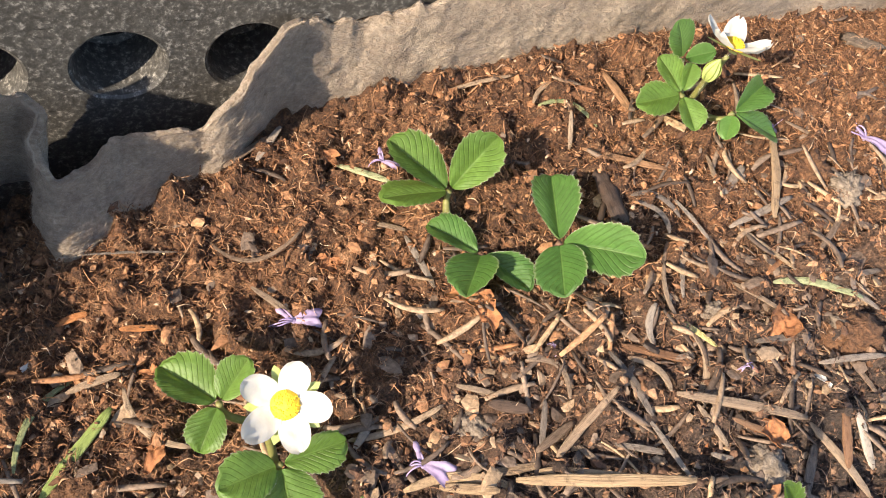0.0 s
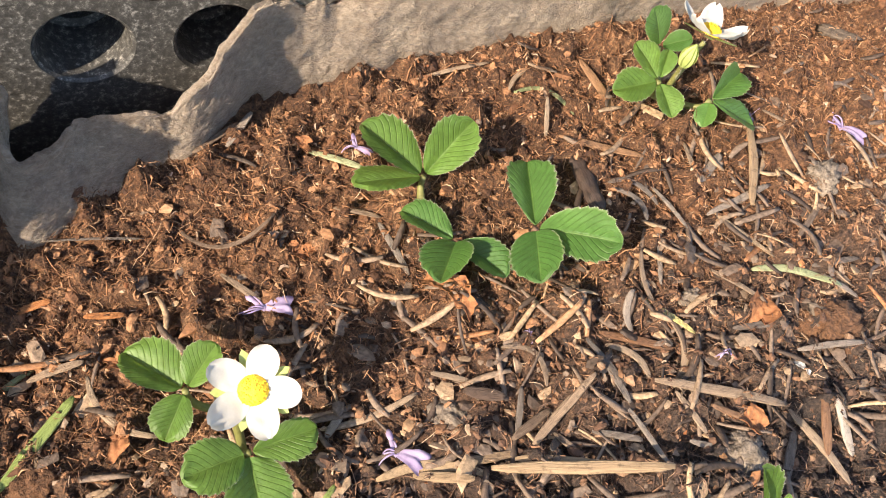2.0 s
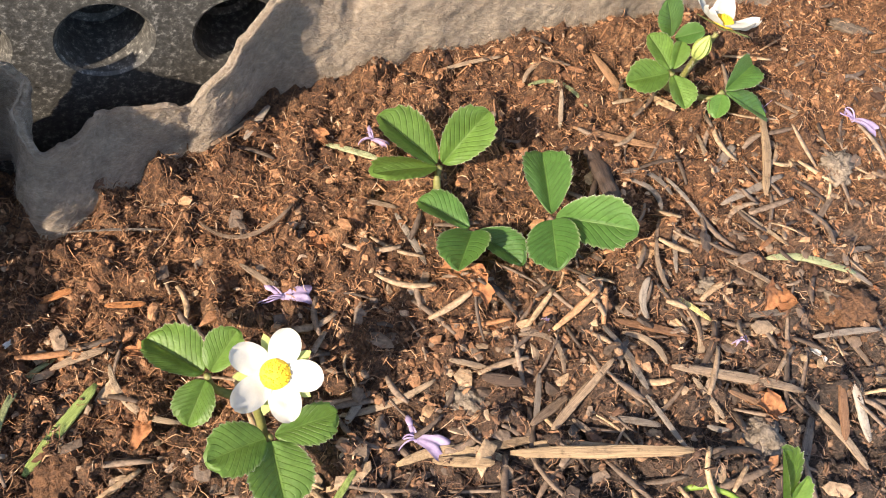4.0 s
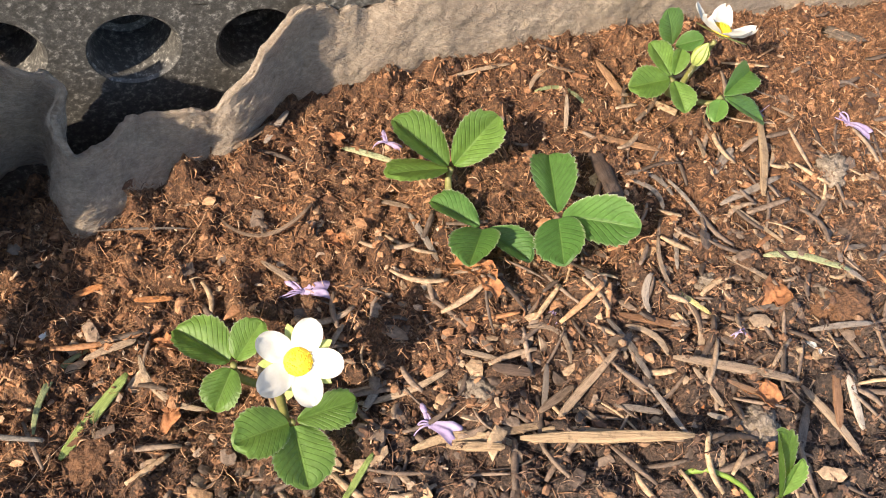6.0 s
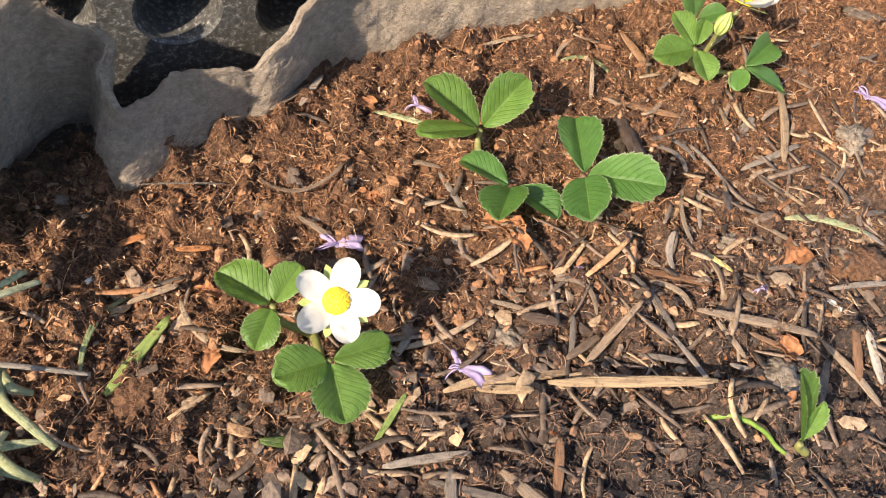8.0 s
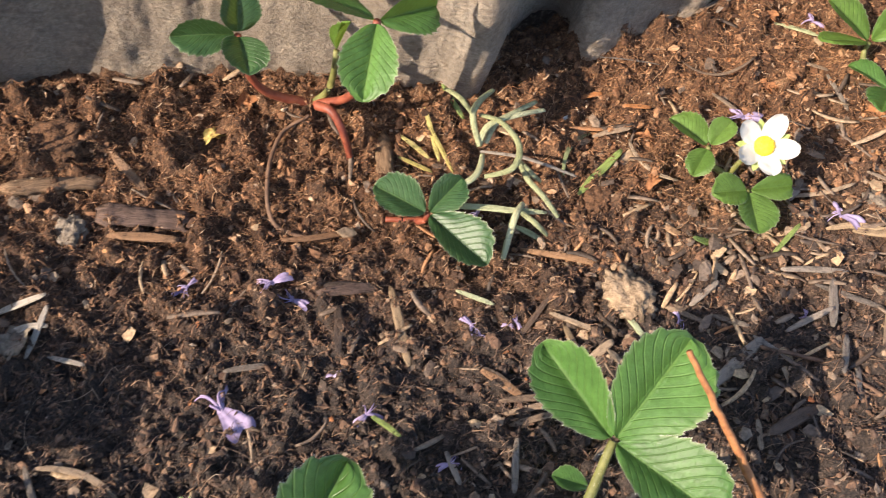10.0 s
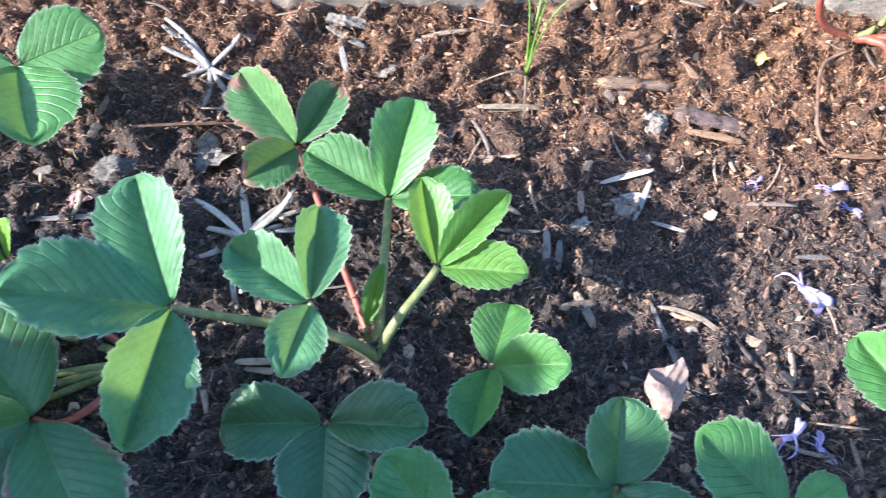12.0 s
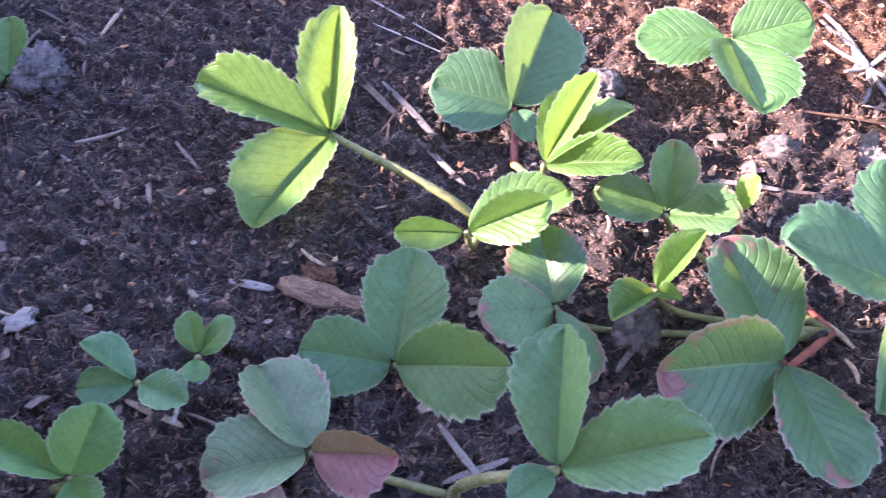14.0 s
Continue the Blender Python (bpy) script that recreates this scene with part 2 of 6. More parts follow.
YELLOW = litter_material("yellow needle", (0.42, 0.33, 0.07), (0.66, 0.56, 0.22))
GREEN = litter_material("pale green needle", (0.26, 0.30, 0.13), (0.50, 0.52, 0.31), 0.5)
OLIVE = litter_material("green needle", (0.09, 0.14, 0.03), (0.26, 0.33, 0.09), 0.5)
SAGE = litter_material("sage needle", (0.28, 0.30, 0.14), (0.60, 0.60, 0.36), 0.6)
LEAF_BRIGHT = leaf_material("bright leaf", (0.085, 0.180, 0.034), (0.170, 0.310, 0.062), thin=0.42)
LEAF_GREEN = leaf_material("green leaf", (0.052, 0.135, 0.030), (0.108, 0.235, 0.052), thin=0.28)
# dark green; on leaves standing in shade it paints in part of that shade
LEAF_DARK = leaf_material("dark leaf", (0.024, 0.070, 0.024), (0.058, 0.130, 0.044), gloss=0.38, thin=0.18)
LEAF_BLUE = leaf_material("blue green leaf", (0.056, 0.142, 0.056), (0.108, 0.230, 0.088), gloss=0.50)
LEAF_RED = leaf_material("reddened leaf", (0.052, 0.118, 0.036), (0.105, 0.190, 0.060), 0.9, thin=0.18)
LEAF_RED2 = leaf_material("dull reddened leaf", (0.080, 0.135, 0.056), (0.138, 0.200, 0.088), 0.7, thin=0.18)
LEAF_TIP = leaf_material("green leaf with reddened tips", (0.060, 0.138, 0.038), (0.118, 0.225, 0.062), 0.45)
LEAF_PINK = leaf_material("wine-red leaf", (0.180, 0.062, 0.068), (0.310, 0.125, 0.125), 1.0, thin=0.2)
LEAF_LIME = leaf_material("lime leaf", (0.135, 0.275, 0.020), (0.225, 0.400, 0.050), thin=0.45)
GRASS = plain_material("grass", (0.13, 0.24, 0.03), (0.30, 0.42, 0.08), 200, 0.5, through_light=0.3)
STEM = plain_material("green stem", (0.11, 0.12, 0.035), (0.28, 0.27, 0.085), 300, 0.55, through_light=0.15)
RED = plain_material("red stem", (0.17, 0.035, 0.022), (0.36, 0.105, 0.055), 260, 0.5, through_light=0.12)
HAIR = plain_material("plant hair", (0.6, 0.58, 0.46), (0.8, 0.78, 0.66), 300, 0.6)
PETAL = plain_material("white petal", (0.56, 0.56, 0.53), (0.70, 0.69, 0.66), 240, 0.6, 0.15, through_light=0.3)
HEART = plain_material("yellow flower heart", (0.78, 0.48, 0.012), (0.90, 0.66, 0.05), 900, 0.7, 0.5, 0.0005)
SEPAL = plain_material("sepal", (0.28, 0.36, 0.08), (0.48, 0.54, 0.2), 300, 0.6, through_light=0.2)
LILAC = plain_material("lilac petal", (0.30, 0.22, 0.40), (0.56, 0.46, 0.64), 260, 0.8, 0.5, through_light=0.25)
VIOLET = plain_material("violet thread", (0.20, 0.14, 0.30), (0.44, 0.35, 0.54), 320, 0.7, through_light=0.15)
WITHER = plain_material("withered calyx", (0.22, 0.085, 0.05), (0.48, 0.24, 0.15), 420, 0.85, 0.7)
RUSTY = plain_material("rusty scrap", (0.20, 0.07, 0.028), (0.50, 0.23, 0.095), 420, 0.85, 0.8, 0.0008, 0.15)
FELT = felt_material()
FLUFF = plain_material("felt fibre", (0.34, 0.27, 0.20), (0.52, 0.43, 0.34), 200, 0.9)
DEAD = plain_material("dead leaf", (0.20, 0.115, 0.08), (0.43, 0.29, 0.22), 240, 0.75, 0.6, 0.0015, 0.2)
STICK = plain_material("rusty stick", (0.16, 0.055, 0.02), (0.46, 0.20, 0.075), 300, 0.7)
ROOT = plain_material("root", (0.07, 0.036, 0.021), (0.22, 0.125, 0.075), 260, 0.75)

CLODB = plain_material("peat clod", (0.045, 0.021, 0.011), (0.24, 0.118, 0.056), 800, 0.9, 1.0, 0.0016)
CLODG = plain_material("grey clod", (0.05, 0.042, 0.037), (0.20, 0.165, 0.14), 600, 0.9, 1.0, 0.0014)
CLODM = plain_material("pale clod", (0.09, 0.07, 0.052), (0.36, 0.29, 0.22), 500, 0.9, 1.0, 0.0014)
CLODT = plain_material("tan bark lump", (0.11, 0.068, 0.04), (0.50, 0.36, 0.23), 420, 0.9, 1.0, 0.0016)
CLODY = plain_material("yellow flake", (0.36, 0.24, 0.06), (0.62, 0.48, 0.16), 500, 0.8, 0.6)
PINK = plain_material("pink scale", (0.34, 0.16, 0.15), (0.55, 0.33, 0.30), 400, 0.6)


def wall_material():
    m, nodes, links, bsdf = shader("speckled grey plastic")
    coarse = noise_of(nodes, links, 560, 5, 0.65)
    fine = noise_of(nodes, links, 1500, 3, 0.7)
    base = ramp(nodes, links, maths(nodes, links, "ADD", maths(nodes, links, "MULTIPLY", coarse, 0.7), maths(nodes, links, "MULTIPLY", fine, 0.3)), [(0.44, (0.045, 0.044, 0.041)), (0.54, (0.085, 0.083, 0.077)), (0.64, (0.30, 0.29, 0.265))])
    links.new(base, bsdf.inputs["Base Color"])
    bsdf.inputs["Roughness"].default_value = 0.42
    bump(nodes, links, coarse, 0.35, 0.0007, bsdf)
    return m


WALL = wall_material()
PAVING = soil_material("yard ground", (0.05, 0.045, 0.04), (0.12, 0.11, 0.10), (0.20, 0.18, 0.16))
BOARD = litter_material("planter board", (0.14, 0.10, 0.07), (0.26, 0.20, 0.14), 0.75)


# ---------- mesh helpers ----------
def mesh_object(name, verts, faces, material, parent=None, smooth=True, uvs=None, label="", second=None, second_from=0):
    me = bpy.data.meshes.new(name)
    me.from_pydata([tuple(v) for v in verts], [], [tuple(f) for f in faces])
    me.materials.append(material)
    if second:
        me.materials.append(second)
        me.polygons.foreach_set("material_index", [0] * second_from + [1] * (len(faces) - second_from))
    if smooth:
        me.polygons.foreach_set("use_smooth", [True] * len(me.polygons))
    if uvs is not None:
        layer = me.uv_layers.new(name="UVMap")
        index = np.zeros(len(me.loops), dtype=np.int32)
        me.loops.foreach_get("vertex_index", index)
        layer.data.foreach_set("uv", np.asarray(uvs, dtype=np.float32)[index].ravel())
    me.update()
    ob = new(name, me)
    if parent:
        ob.parent = parent
        ob.matrix_parent_inverse = parent.matrix_world.inverted()
    if label:
        ob["label"] = label
    return ob


def grid_faces(rows, cols, ring=False, start=0):
    faces = []
    for i in range(rows - 1):
        for j in range(cols if ring else cols - 1):
            k = (j + 1) % cols
            faces.append((start + i * cols + j, start + i * cols + k, start + (i + 1) * cols + k, start + (i + 1) * cols + j))
    return faces


def tube(points, radii, sides=7, flat=1.0):
    """Verts, faces and UVs of a tapering tube along points."""
    pts = [Vector(p) for p in points]
    verts, uvs = [], []
    side = None
    for i, p in enumerate(pts):
        way = (pts[min(i + 1, len(pts) - 1)] - pts[max(i - 1, 0)]).normalized()
        ref = Vector((0, 0, 1)) if abs(way.z) < 0.95 else Vector((1, 0, 0))
        side = way.cross(ref).normalized()
        up = side.cross(way).normalized()
        for j in range(sides):
            a = 2 * math.pi * j / sides
            verts.append(p + radii[i] * (math.cos(a) * side + flat * math.sin(a) * up))
            uvs.append((i / (len(pts) - 1), j / sides))
    faces = grid_faces(len(pts), sides, ring=True)
    faces.append(tuple(reversed(range(sides))))
    faces.append(tuple(range((len(pts) - 1) * sides, len(pts) * sides)))
    return verts, faces, uvs


def bezier(a, b, c, d, n):
    a, b, c, d = (Vector(v) for v in (a, b, c, d))
    out = []
    for i in range(n):
        t = i / (n - 1)
        out.append(a * (1 - t) ** 3 + b * 3 * t * (1 - t) ** 2 + c * 3 * t * t * (1 - t) + d * t ** 3)
    return out


# ---------- soil ----------
SWELL = [(-0.5, -0.3, 0.0142), (-0.4, -0.4, 0.0249), (-0.4, -0.2, -0.0085), (-0.3, -0.1, -0.0133), (-0.3, -0.25, 0.0058),
         (-0.2, -0.1, -0.0035), (-0.2, 0.02, -0.0136), (-0.1, -0.1, -0.008), (-0.1, 0.05, -0.0145), (0, 0, 0.0028),
         (0, 0.12, -0.029), (0.1, 0.05, 0.0084), (0.1, 0.18, 0.0124), (0.2, 0.12, -0.0078), (0.22, 0.24, 0.0064)]


def level(x, y):
    """The gentle lie of the bed."""
    z = 0.0343
    for a, b, h in SWELL:
        z += h * math.exp(-((x - a) ** 2 + (y - b) ** 2) / 0.0242)
    return z


EDGE_X, EDGE_Y = [-0.66, -0.33, -0.30, -0.22, -0.165, -0.08, -0.055, -0.013, 0.04, 0.108, 0.16, 0.32], [-0.21, -0.03, 0.0, 0.054, 0.092, 0.128, 0.151, 0.172, 0.21, 0.24, 0.267, 0.34]
NEAR_X, NEAR_Y = [-0.66, -0.40, -0.33, -0.22, -0.135, 0.01, 0.10, 0.20, 0.32], [-0.46, -0.41, -0.30, -0.19, -0.15, -0.09, -0.02, 0.055, 0.06]


def BED_EDGE(x):
    """The far side of the bed, where the felt meets the soil."""
    return float(np.interp(x, EDGE_X, EDGE_Y))


def rough(x, y):
    """Clods and hollows."""
    p = Vector((x, y, 0.3))
    big = noise.fractal(p * 34, 1.0, 2.0, 2) * 0.0024
    clod = max(0.0, noise.noise(p * 80 + Vector((7, 3, 1)))) ** 1.2 * 0.0125
    knob = max(0.0, noise.noise(p * 190 + Vector((2, 9, 4)))) * 0.0080
    crumb = noise.noise(p * 380) * 0.0030 + noise.noise(p * 760) * 0.0017
    behind = min(1.0, max(0.0, (y - BED_EDGE(x) - 0.012) / 0.012))
    return big + clod + knob + crumb - 0.0050 - 0.05 * behind


def ground(x, y):
    return level(x, y) + rough(x, y)


STEP, HEIGHTS = 0.00115, {}


def surface(x, y):
    """Height of the soil's own faces."""
    fx, fy = (x + 0.66) / STEP, (y + 0.48) / STEP
    i, j = int(fx), int(fy)
    a, b, c, d = HEIGHTS.get((i, j)), HEIGHTS.get((i + 1, j)), HEIGHTS.get((i, j + 1)), HEIGHTS.get((i + 1, j + 1))
    if a is None or b is None or c is None or d is None:
        return ground(x, y)
    fx, fy = fx - i, fy - j
    return (a * (1 - fx) + b * fx) * (1 - fy) + (c * (1 - fx) + d * fx) * fy


def soil():
    """One mesh: finely broken soil along the bed, and a coarse sheet that runs on beneath it to the boards."""
    x0, x1, y0, y1, step = -0.66, 0.32, -0.48, 0.36, STEP
    verts, faces, index = [], [], {}

    def corner(i, j):
        if (i, j) not in index:
            x, y = x0 + i * step, y0 + j * step
            index[i, j] = len(verts)
            HEIGHTS[i, j] = ground(x, y)
            verts.append((x, y, HEIGHTS[i, j]))
        return index[i, j]

    for i in range(int((x1 - x0) / step)):
        x = x0 + i * step
        low, high = float(np.interp(x, NEAR_X, NEAR_Y)) - 0.02, BED_EDGE(x) + 0.022
        for j in range(max(0, int((low - y0) / step)), min(int((y1 - y0) / step), int((high - y0) / step))):
            faces.append((corner(i, j), corner(i + 1, j), corner(i + 1, j + 1), corner(i, j + 1)))
    n = len(verts)
    xs, ys = np.linspace(-0.96, 0.62, 60), np.linspace(-0.80, 0.66, 56)
    for y in ys:
        for x in xs:
            inside = float(np.interp(x, NEAR_X, NEAR_Y)) - 0.03 < y < BED_EDGE(x) + 0.03
            verts.append((x, y, level(x, y) - (0.055 if inside or y > BED_EDGE(x) else 0.004)))
    faces += grid_faces(len(ys), len(xs), start=n)
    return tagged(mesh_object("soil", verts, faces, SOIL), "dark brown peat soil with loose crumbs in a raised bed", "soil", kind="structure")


soil()


def scatter_lumps(name, count, sizes, where, material, label, category, flat=0.7, sink=0.3, seed=1, small=False):
    """Many small angular pieces joined into one heap."""
    rng = np.random.default_rng(seed)
    t = (1 + 5 ** 0.5) / 2
    ico = np.array([(-1, t, 0), (1, t, 0), (-1, -t, 0), (1, -t, 0), (0, -1, t), (0, 1, t), (0, -1, -t), (0, 1, -t), (t, 0, -1), (t, 0, 1), (-t, 0, -1), (-t, 0, 1)]) / 1.9
    tri = np.array([(0, 11, 5), (0, 5, 1), (0, 1, 7), (0, 7, 10), (0, 10, 11), (1, 5, 9), (5, 11, 4), (11, 10, 2), (10, 7, 6), (7, 1, 8), (3, 9, 4), (3, 4, 2), (3, 2, 6), (3, 6, 8), (3, 8, 9), (4, 9, 5), (2, 4, 11), (6, 2, 10), (8, 6, 7), (9, 8, 1)])
    if small:
        ico = np.array([(1, 0, 0), (-1, 0, 0), (0, 1, 0), (0, -1, 0), (0, 0, 1), (0, 0, -1)], dtype=float)
        tri = np.array([(4, 0, 2), (4, 2, 1), (4, 1, 3), (4, 3, 0), (5, 2, 0), (5, 1, 2), (5, 3, 1), (5, 0, 3)])
    verts, faces = [], []
    made, n = 0, len(ico)
    while made < count:
        x, y = rng.uniform(-0.62, 0.30), rng.uniform(-0.46, 0.34)
        if rng.random() > where(x, y):
            continue
        s = sizes[0] * (sizes[1] / sizes[0]) ** (rng.random() ** 2.2)
        shape = ico * rng.uniform(0.6, 1.35, (n, 1)) * s * np.array([rng.uniform(0.7, 1.7), rng.uniform(0.6, 1.0), flat * rng.uniform(0.6, 1.1)])
        a, b = rng.uniform(0, 2 * math.pi), rng.uniform(-0.5, 0.5)
        turn = np.array(Euler((b, rng.uniform(-0.5, 0.5), a)).to_matrix())
        verts.append(shape @ turn.T + (x, y, surface(x, y) + s * sink))
        faces.append(tri + n * made)
        made += 1
    ob = mesh_object(name, np.concatenate(verts).tolist(), np.concatenate(faces).tolist(), material, smooth=False)
    return tagged(ob, label, category, kind="stuff")


def scatter_strands(name, count, length, width, where, material, label, category, lift=0.0008, curl=0.5, flat=1.0, seed=1, steps=5, sides=3, arch=0.15, stiff=0.2):
    """Many thin curved strands joined into one tangle."""
    rng = np.random.default_rng(seed)
    verts, faces = [], []
    made = 0
    while made < count:
        x, y = rng.uniform(-0.62, 0.30), rng.uniform(-0.46, 0.34)
        if rng.random() > where(x, y):
            continue
        L, w = rng.uniform(*length), rng.uniform(*width)
        a, bend, up = rng.uniform(0, 2 * math.pi), rng.normal(0, curl), rng.uniform(-0.2, 0.5) * arch
        base = len(verts)
        px, py = x, y
        way = []
        for k in range(steps):
            ang = a + bend * (k / (steps - 1) - 0.5) * 2
            if k:
                px += math.cos(ang) * L / (steps - 1)
                py += math.sin(ang) * L / (steps - 1)
            way.append((px, py, ang, surface(px, py)))
        z0, z1 = way[0][3], way[-1][3]
        over = max(0.0, sorted(p[3] - z0 - (z1 - z0) * k / (steps - 1) for k, p in enumerate(way))[int(steps * 0.66)])
        for k, (px, py, ang, _) in enumerate(way):
            f = k / (steps - 1)
            z = z0 + (z1 - z0) * f + over * stiff + (1 - stiff) * (way[k][3] - z0 - (z1 - z0) * f) + lift + w + up * L * math.sin(math.pi * f)
            r = w * (0.22 + 0.78 * math.sin(math.pi * min(0.92, max(0.08, f))) ** 0.5)
            for j in range(sides):
                q = 2 * math.pi * j / sides + 0.5
                verts.append((px - math.sin(ang) * math.cos(q) * r, py + math.cos(ang) * math.cos(q) * r, z + math.sin(q) * r * flat))
        faces += grid_faces(steps, sides, ring=True, start=base)
        if sides > 3:
            faces.append(tuple(base + j for j in reversed(range(sides))))
            faces.append(tuple(base + (steps - 1) * sides + j for j in range(sides)))
        made += 1
    ob = mesh_object(name, verts, faces, material)
    return tagged(ob, label, category, kind="stuff")


def heights():
    """The soil's heights as an array, holes filled with its lowest point."""
    grid = np.full((int(0.98 / STEP) + 4, int(0.84 / STEP) + 4), np.nan)
    keys = np.array(list(HEIGHTS.keys()))
    grid[keys[:, 0], keys[:, 1]] = np.array(list(HEIGHTS.values()))
    return np.where(np.isnan(grid), np.nanmin(grid), grid)


def scatter_ribbons(name, count, length, width, material, label, category, seed, near=1.0):
    """Very many flat fibres of three stretches, thrown over the bed at every slant."""
    rng = np.random.default_rng(seed)
    grid = heights()
    n = count * 5
    x, y = rng.uniform(-0.62, 0.30, n), rng.uniform(-0.46, 0.34, n)
    inside = (y > np.interp(x, NEAR_X, NEAR_Y)) & (y < np.interp(x, EDGE_X, EDGE_Y) - 0.002)
    # thicker on the peat than on the compost
    share = near + (1 - near) * np.clip((-0.43 * x + 0.9 * y - 0.01) / 0.08, 0, 1)
    keep = np.flatnonzero(inside & (rng.random(n) < share))[:count]
    x, y = x[keep], y[keep]
    n = len(x)
    L, w = rng.uniform(*length, n) * rng.uniform(0.5, 1, n), rng.uniform(*width, n)
    ang, bend = rng.uniform(0, 2 * math.pi, n), rng.normal(0, 0.55, n)
    rise = np.abs(rng.normal(0, 0.32, n))
    twist = rng.uniform(0, math.pi, n)
    verts = np.zeros((n, 8, 3))
    px, py = x.copy(), y.copy()
    z0 = grid[((x + 0.66) / STEP).astype(int), ((y + 0.48) / STEP).astype(int)]
    for k in range(4):
        f = k / 3
        a = ang + bend * (f - 0.5) * 2
        if k:
            px, py = px + np.cos(a) * L / 3, py + np.sin(a) * L / 3
        here = grid[np.clip(((px + 0.66) / STEP).astype(int), 0, grid.shape[0] - 1), np.clip(((py + 0.48) / STEP).astype(int), 0, grid.shape[1] - 1)]
        z = 0.6 * z0 + 0.4 * here + 0.0004 + rise * L * math.sin(math.pi * (0.12 + 0.7 * f))
        r = w * (0.55 + 0.45 * math.sin(math.pi * f))
        ox, oy, oz = -np.sin(a) * np.cos(twist) * r, np.cos(a) * np.cos(twist) * r, np.sin(twist) * r
        verts[:, 2 * k] = np.stack([px - ox, py - oy, z - oz], 1)
        verts[:, 2 * k + 1] = np.stack([px + ox, py + oy, z + oz], 1)
    quads = np.array([(0, 1, 3, 2), (2, 3, 5, 4), (4, 5, 7, 6)])
    faces = (quads[None] + 8 * np.arange(n)[:, None, None]).reshape(-1, 4)
    me = bpy.data.meshes.new(name)
    me.vertices.add(n * 8)
    me.vertices.foreach_set("co", verts.ravel())
    me.loops.add(faces.size)
    me.loops.foreach_set("vertex_index", faces.ravel().astype(np.int32))
    me.polygons.add(len(faces))
    me.polygons.foreach_set("loop_start", np.arange(0, faces.size, 4, dtype=np.int32))
    me.materials.append(material)
    me.update(calc_edges=True)
    me.validate()
    return tagged(new(name, me), label, category, kind="stuff")


def border(x):
    """Where the felt meets the soil: the far side of the bed."""
    return BED_EDGE(x)


def peaty(x, y):
    """Peat fibres, thinner over the dark compost."""
    return in_bed(x, y) * (0.25 + 0.75 / (1 + math.exp(-(x + 0.16) / 0.03)))


def fuzzy(x, y):
    """Fibres gather on the clods."""
    if not in_bed(x, y):
        return 0.0
    return (0.45 + 0.55 / (1 + math.exp(-(x + 0.16) / 0.03))) * min(1.0, max(0.12, 0.45 + 1.6 * noise.noise(Vector((x * 80 + 7, y * 80 + 3, 25)))))


def in_bed(x, y):
    return 1.0 if np.interp(x, NEAR_X, NEAR_Y) < y < border(x) - 0.002 else 0.0


def needle_zone(x, y):
    """Needles lie thick at one end of the bed and thin out towards the other."""
    if not in_bed(x, y):
        return 0.0
    thick = 1 / (1 + math.exp(-(0.9 * x - 1.5 * (y - 0.13) - 0.06) / 0.022)) * (1 if x > 0.0 else math.exp(x / 0.04))
    return 0.05 + 0.95 * thick * min(1.0, max(0.25, (-0.43 * x + 0.9 * y + 0.01) / 0.06))


# ---------- the far side of the bed: perforated wall and felt liner ----------
def perforated_wall():
    """An upright grey wall with a row of deep round holes, following the bed's edge."""
    a, b = Vector((-0.065, 0.1745)), Vector((0.0, 0.2010))
    way = (b - a).normalized()
    out = Vector((way.y, -way.x))
    root = tagged(new("perforated_wall"), "dark speckled grey wall with a row of round holes", "planter wall", kind="structure")
    radius, pitch, deep = 0.0120, 0.0368, 0.020
    first = Vector((-0.0372, 0.1838)) - way * pitch * 8
    z0, zc0, zc1, z1 = -0.06, 0.019, 0.051, 0.20
    verts, faces = [], []

    def at(s, z, back=0.0):
        p = first + way * s - out * back
        return (p.x, p.y, z)

    def quad(s0, s1, za, zb, back=0.0):
        k = len(verts)
        verts.extend([at(s0, za, back), at(s1, za, back), at(s1, zb, back), at(s0, zb, back)])
        faces.append((k, k + 1, k + 2, k + 3))

    cells = 17
    for c in range(cells):
        s = c * pitch
        n = 40
        k = len(verts)
        zc = 0.5 * (zc0 + zc1)
        for j in range(n):
            q = 2 * math.pi * (j + 0.5) / n
            cq, sq = math.cos(q), math.sin(q)
            f = min(pitch / 2 / max(abs(cq), 1e-6), (zc1 - zc0) / 2 / max(abs(sq), 1e-6))
            verts.append(at(s + f * cq, zc + f * sq))
        for r, back in ((radius * 1.12, 0.0), (radius * 1.04, 0.0008), (radius, 0.0030), (radius * 0.94, deep), (radius * 0.72, deep + 0.0005), (radius * 0.68, deep + 0.006)):
            for j in range(n):
                q = 2 * math.pi * (j + 0.5) / n
                verts.append(at(s + r * math.cos(q), zc + r * math.sin(q), back))
        for ring in range(6):
            for j in range(n):
                i = (j + 1) % n
                faces.append((k + ring * n + j, k + ring * n + i, k + (ring + 1) * n + i, k + (ring + 1) * n + j))
        faces.append(tuple(k + 6 * n + j for j in range(n)))
        quad(s - pitch / 2, s + pitch / 2, z0, zc0)
        quad(s - pitch / 2, s + pitch / 2, zc1, z1)
    # back and top close the wall
    s0, s1 = -pitch / 2, (cells - 0.5) * pitch
    quad(s1, s0, z0, z1, deep + 0.02)
    k = len(verts)
    verts.extend([at(s0, z1), at(s1, z1), at(s1, z1, deep + 0.02), at(s0, z1, deep + 0.02)])
    faces.append((k, k + 1, k + 2, k + 3))
    ob = mesh_object("wall_panel", verts, faces, WALL, root, smooth=False)
    return root


perforated_wall()

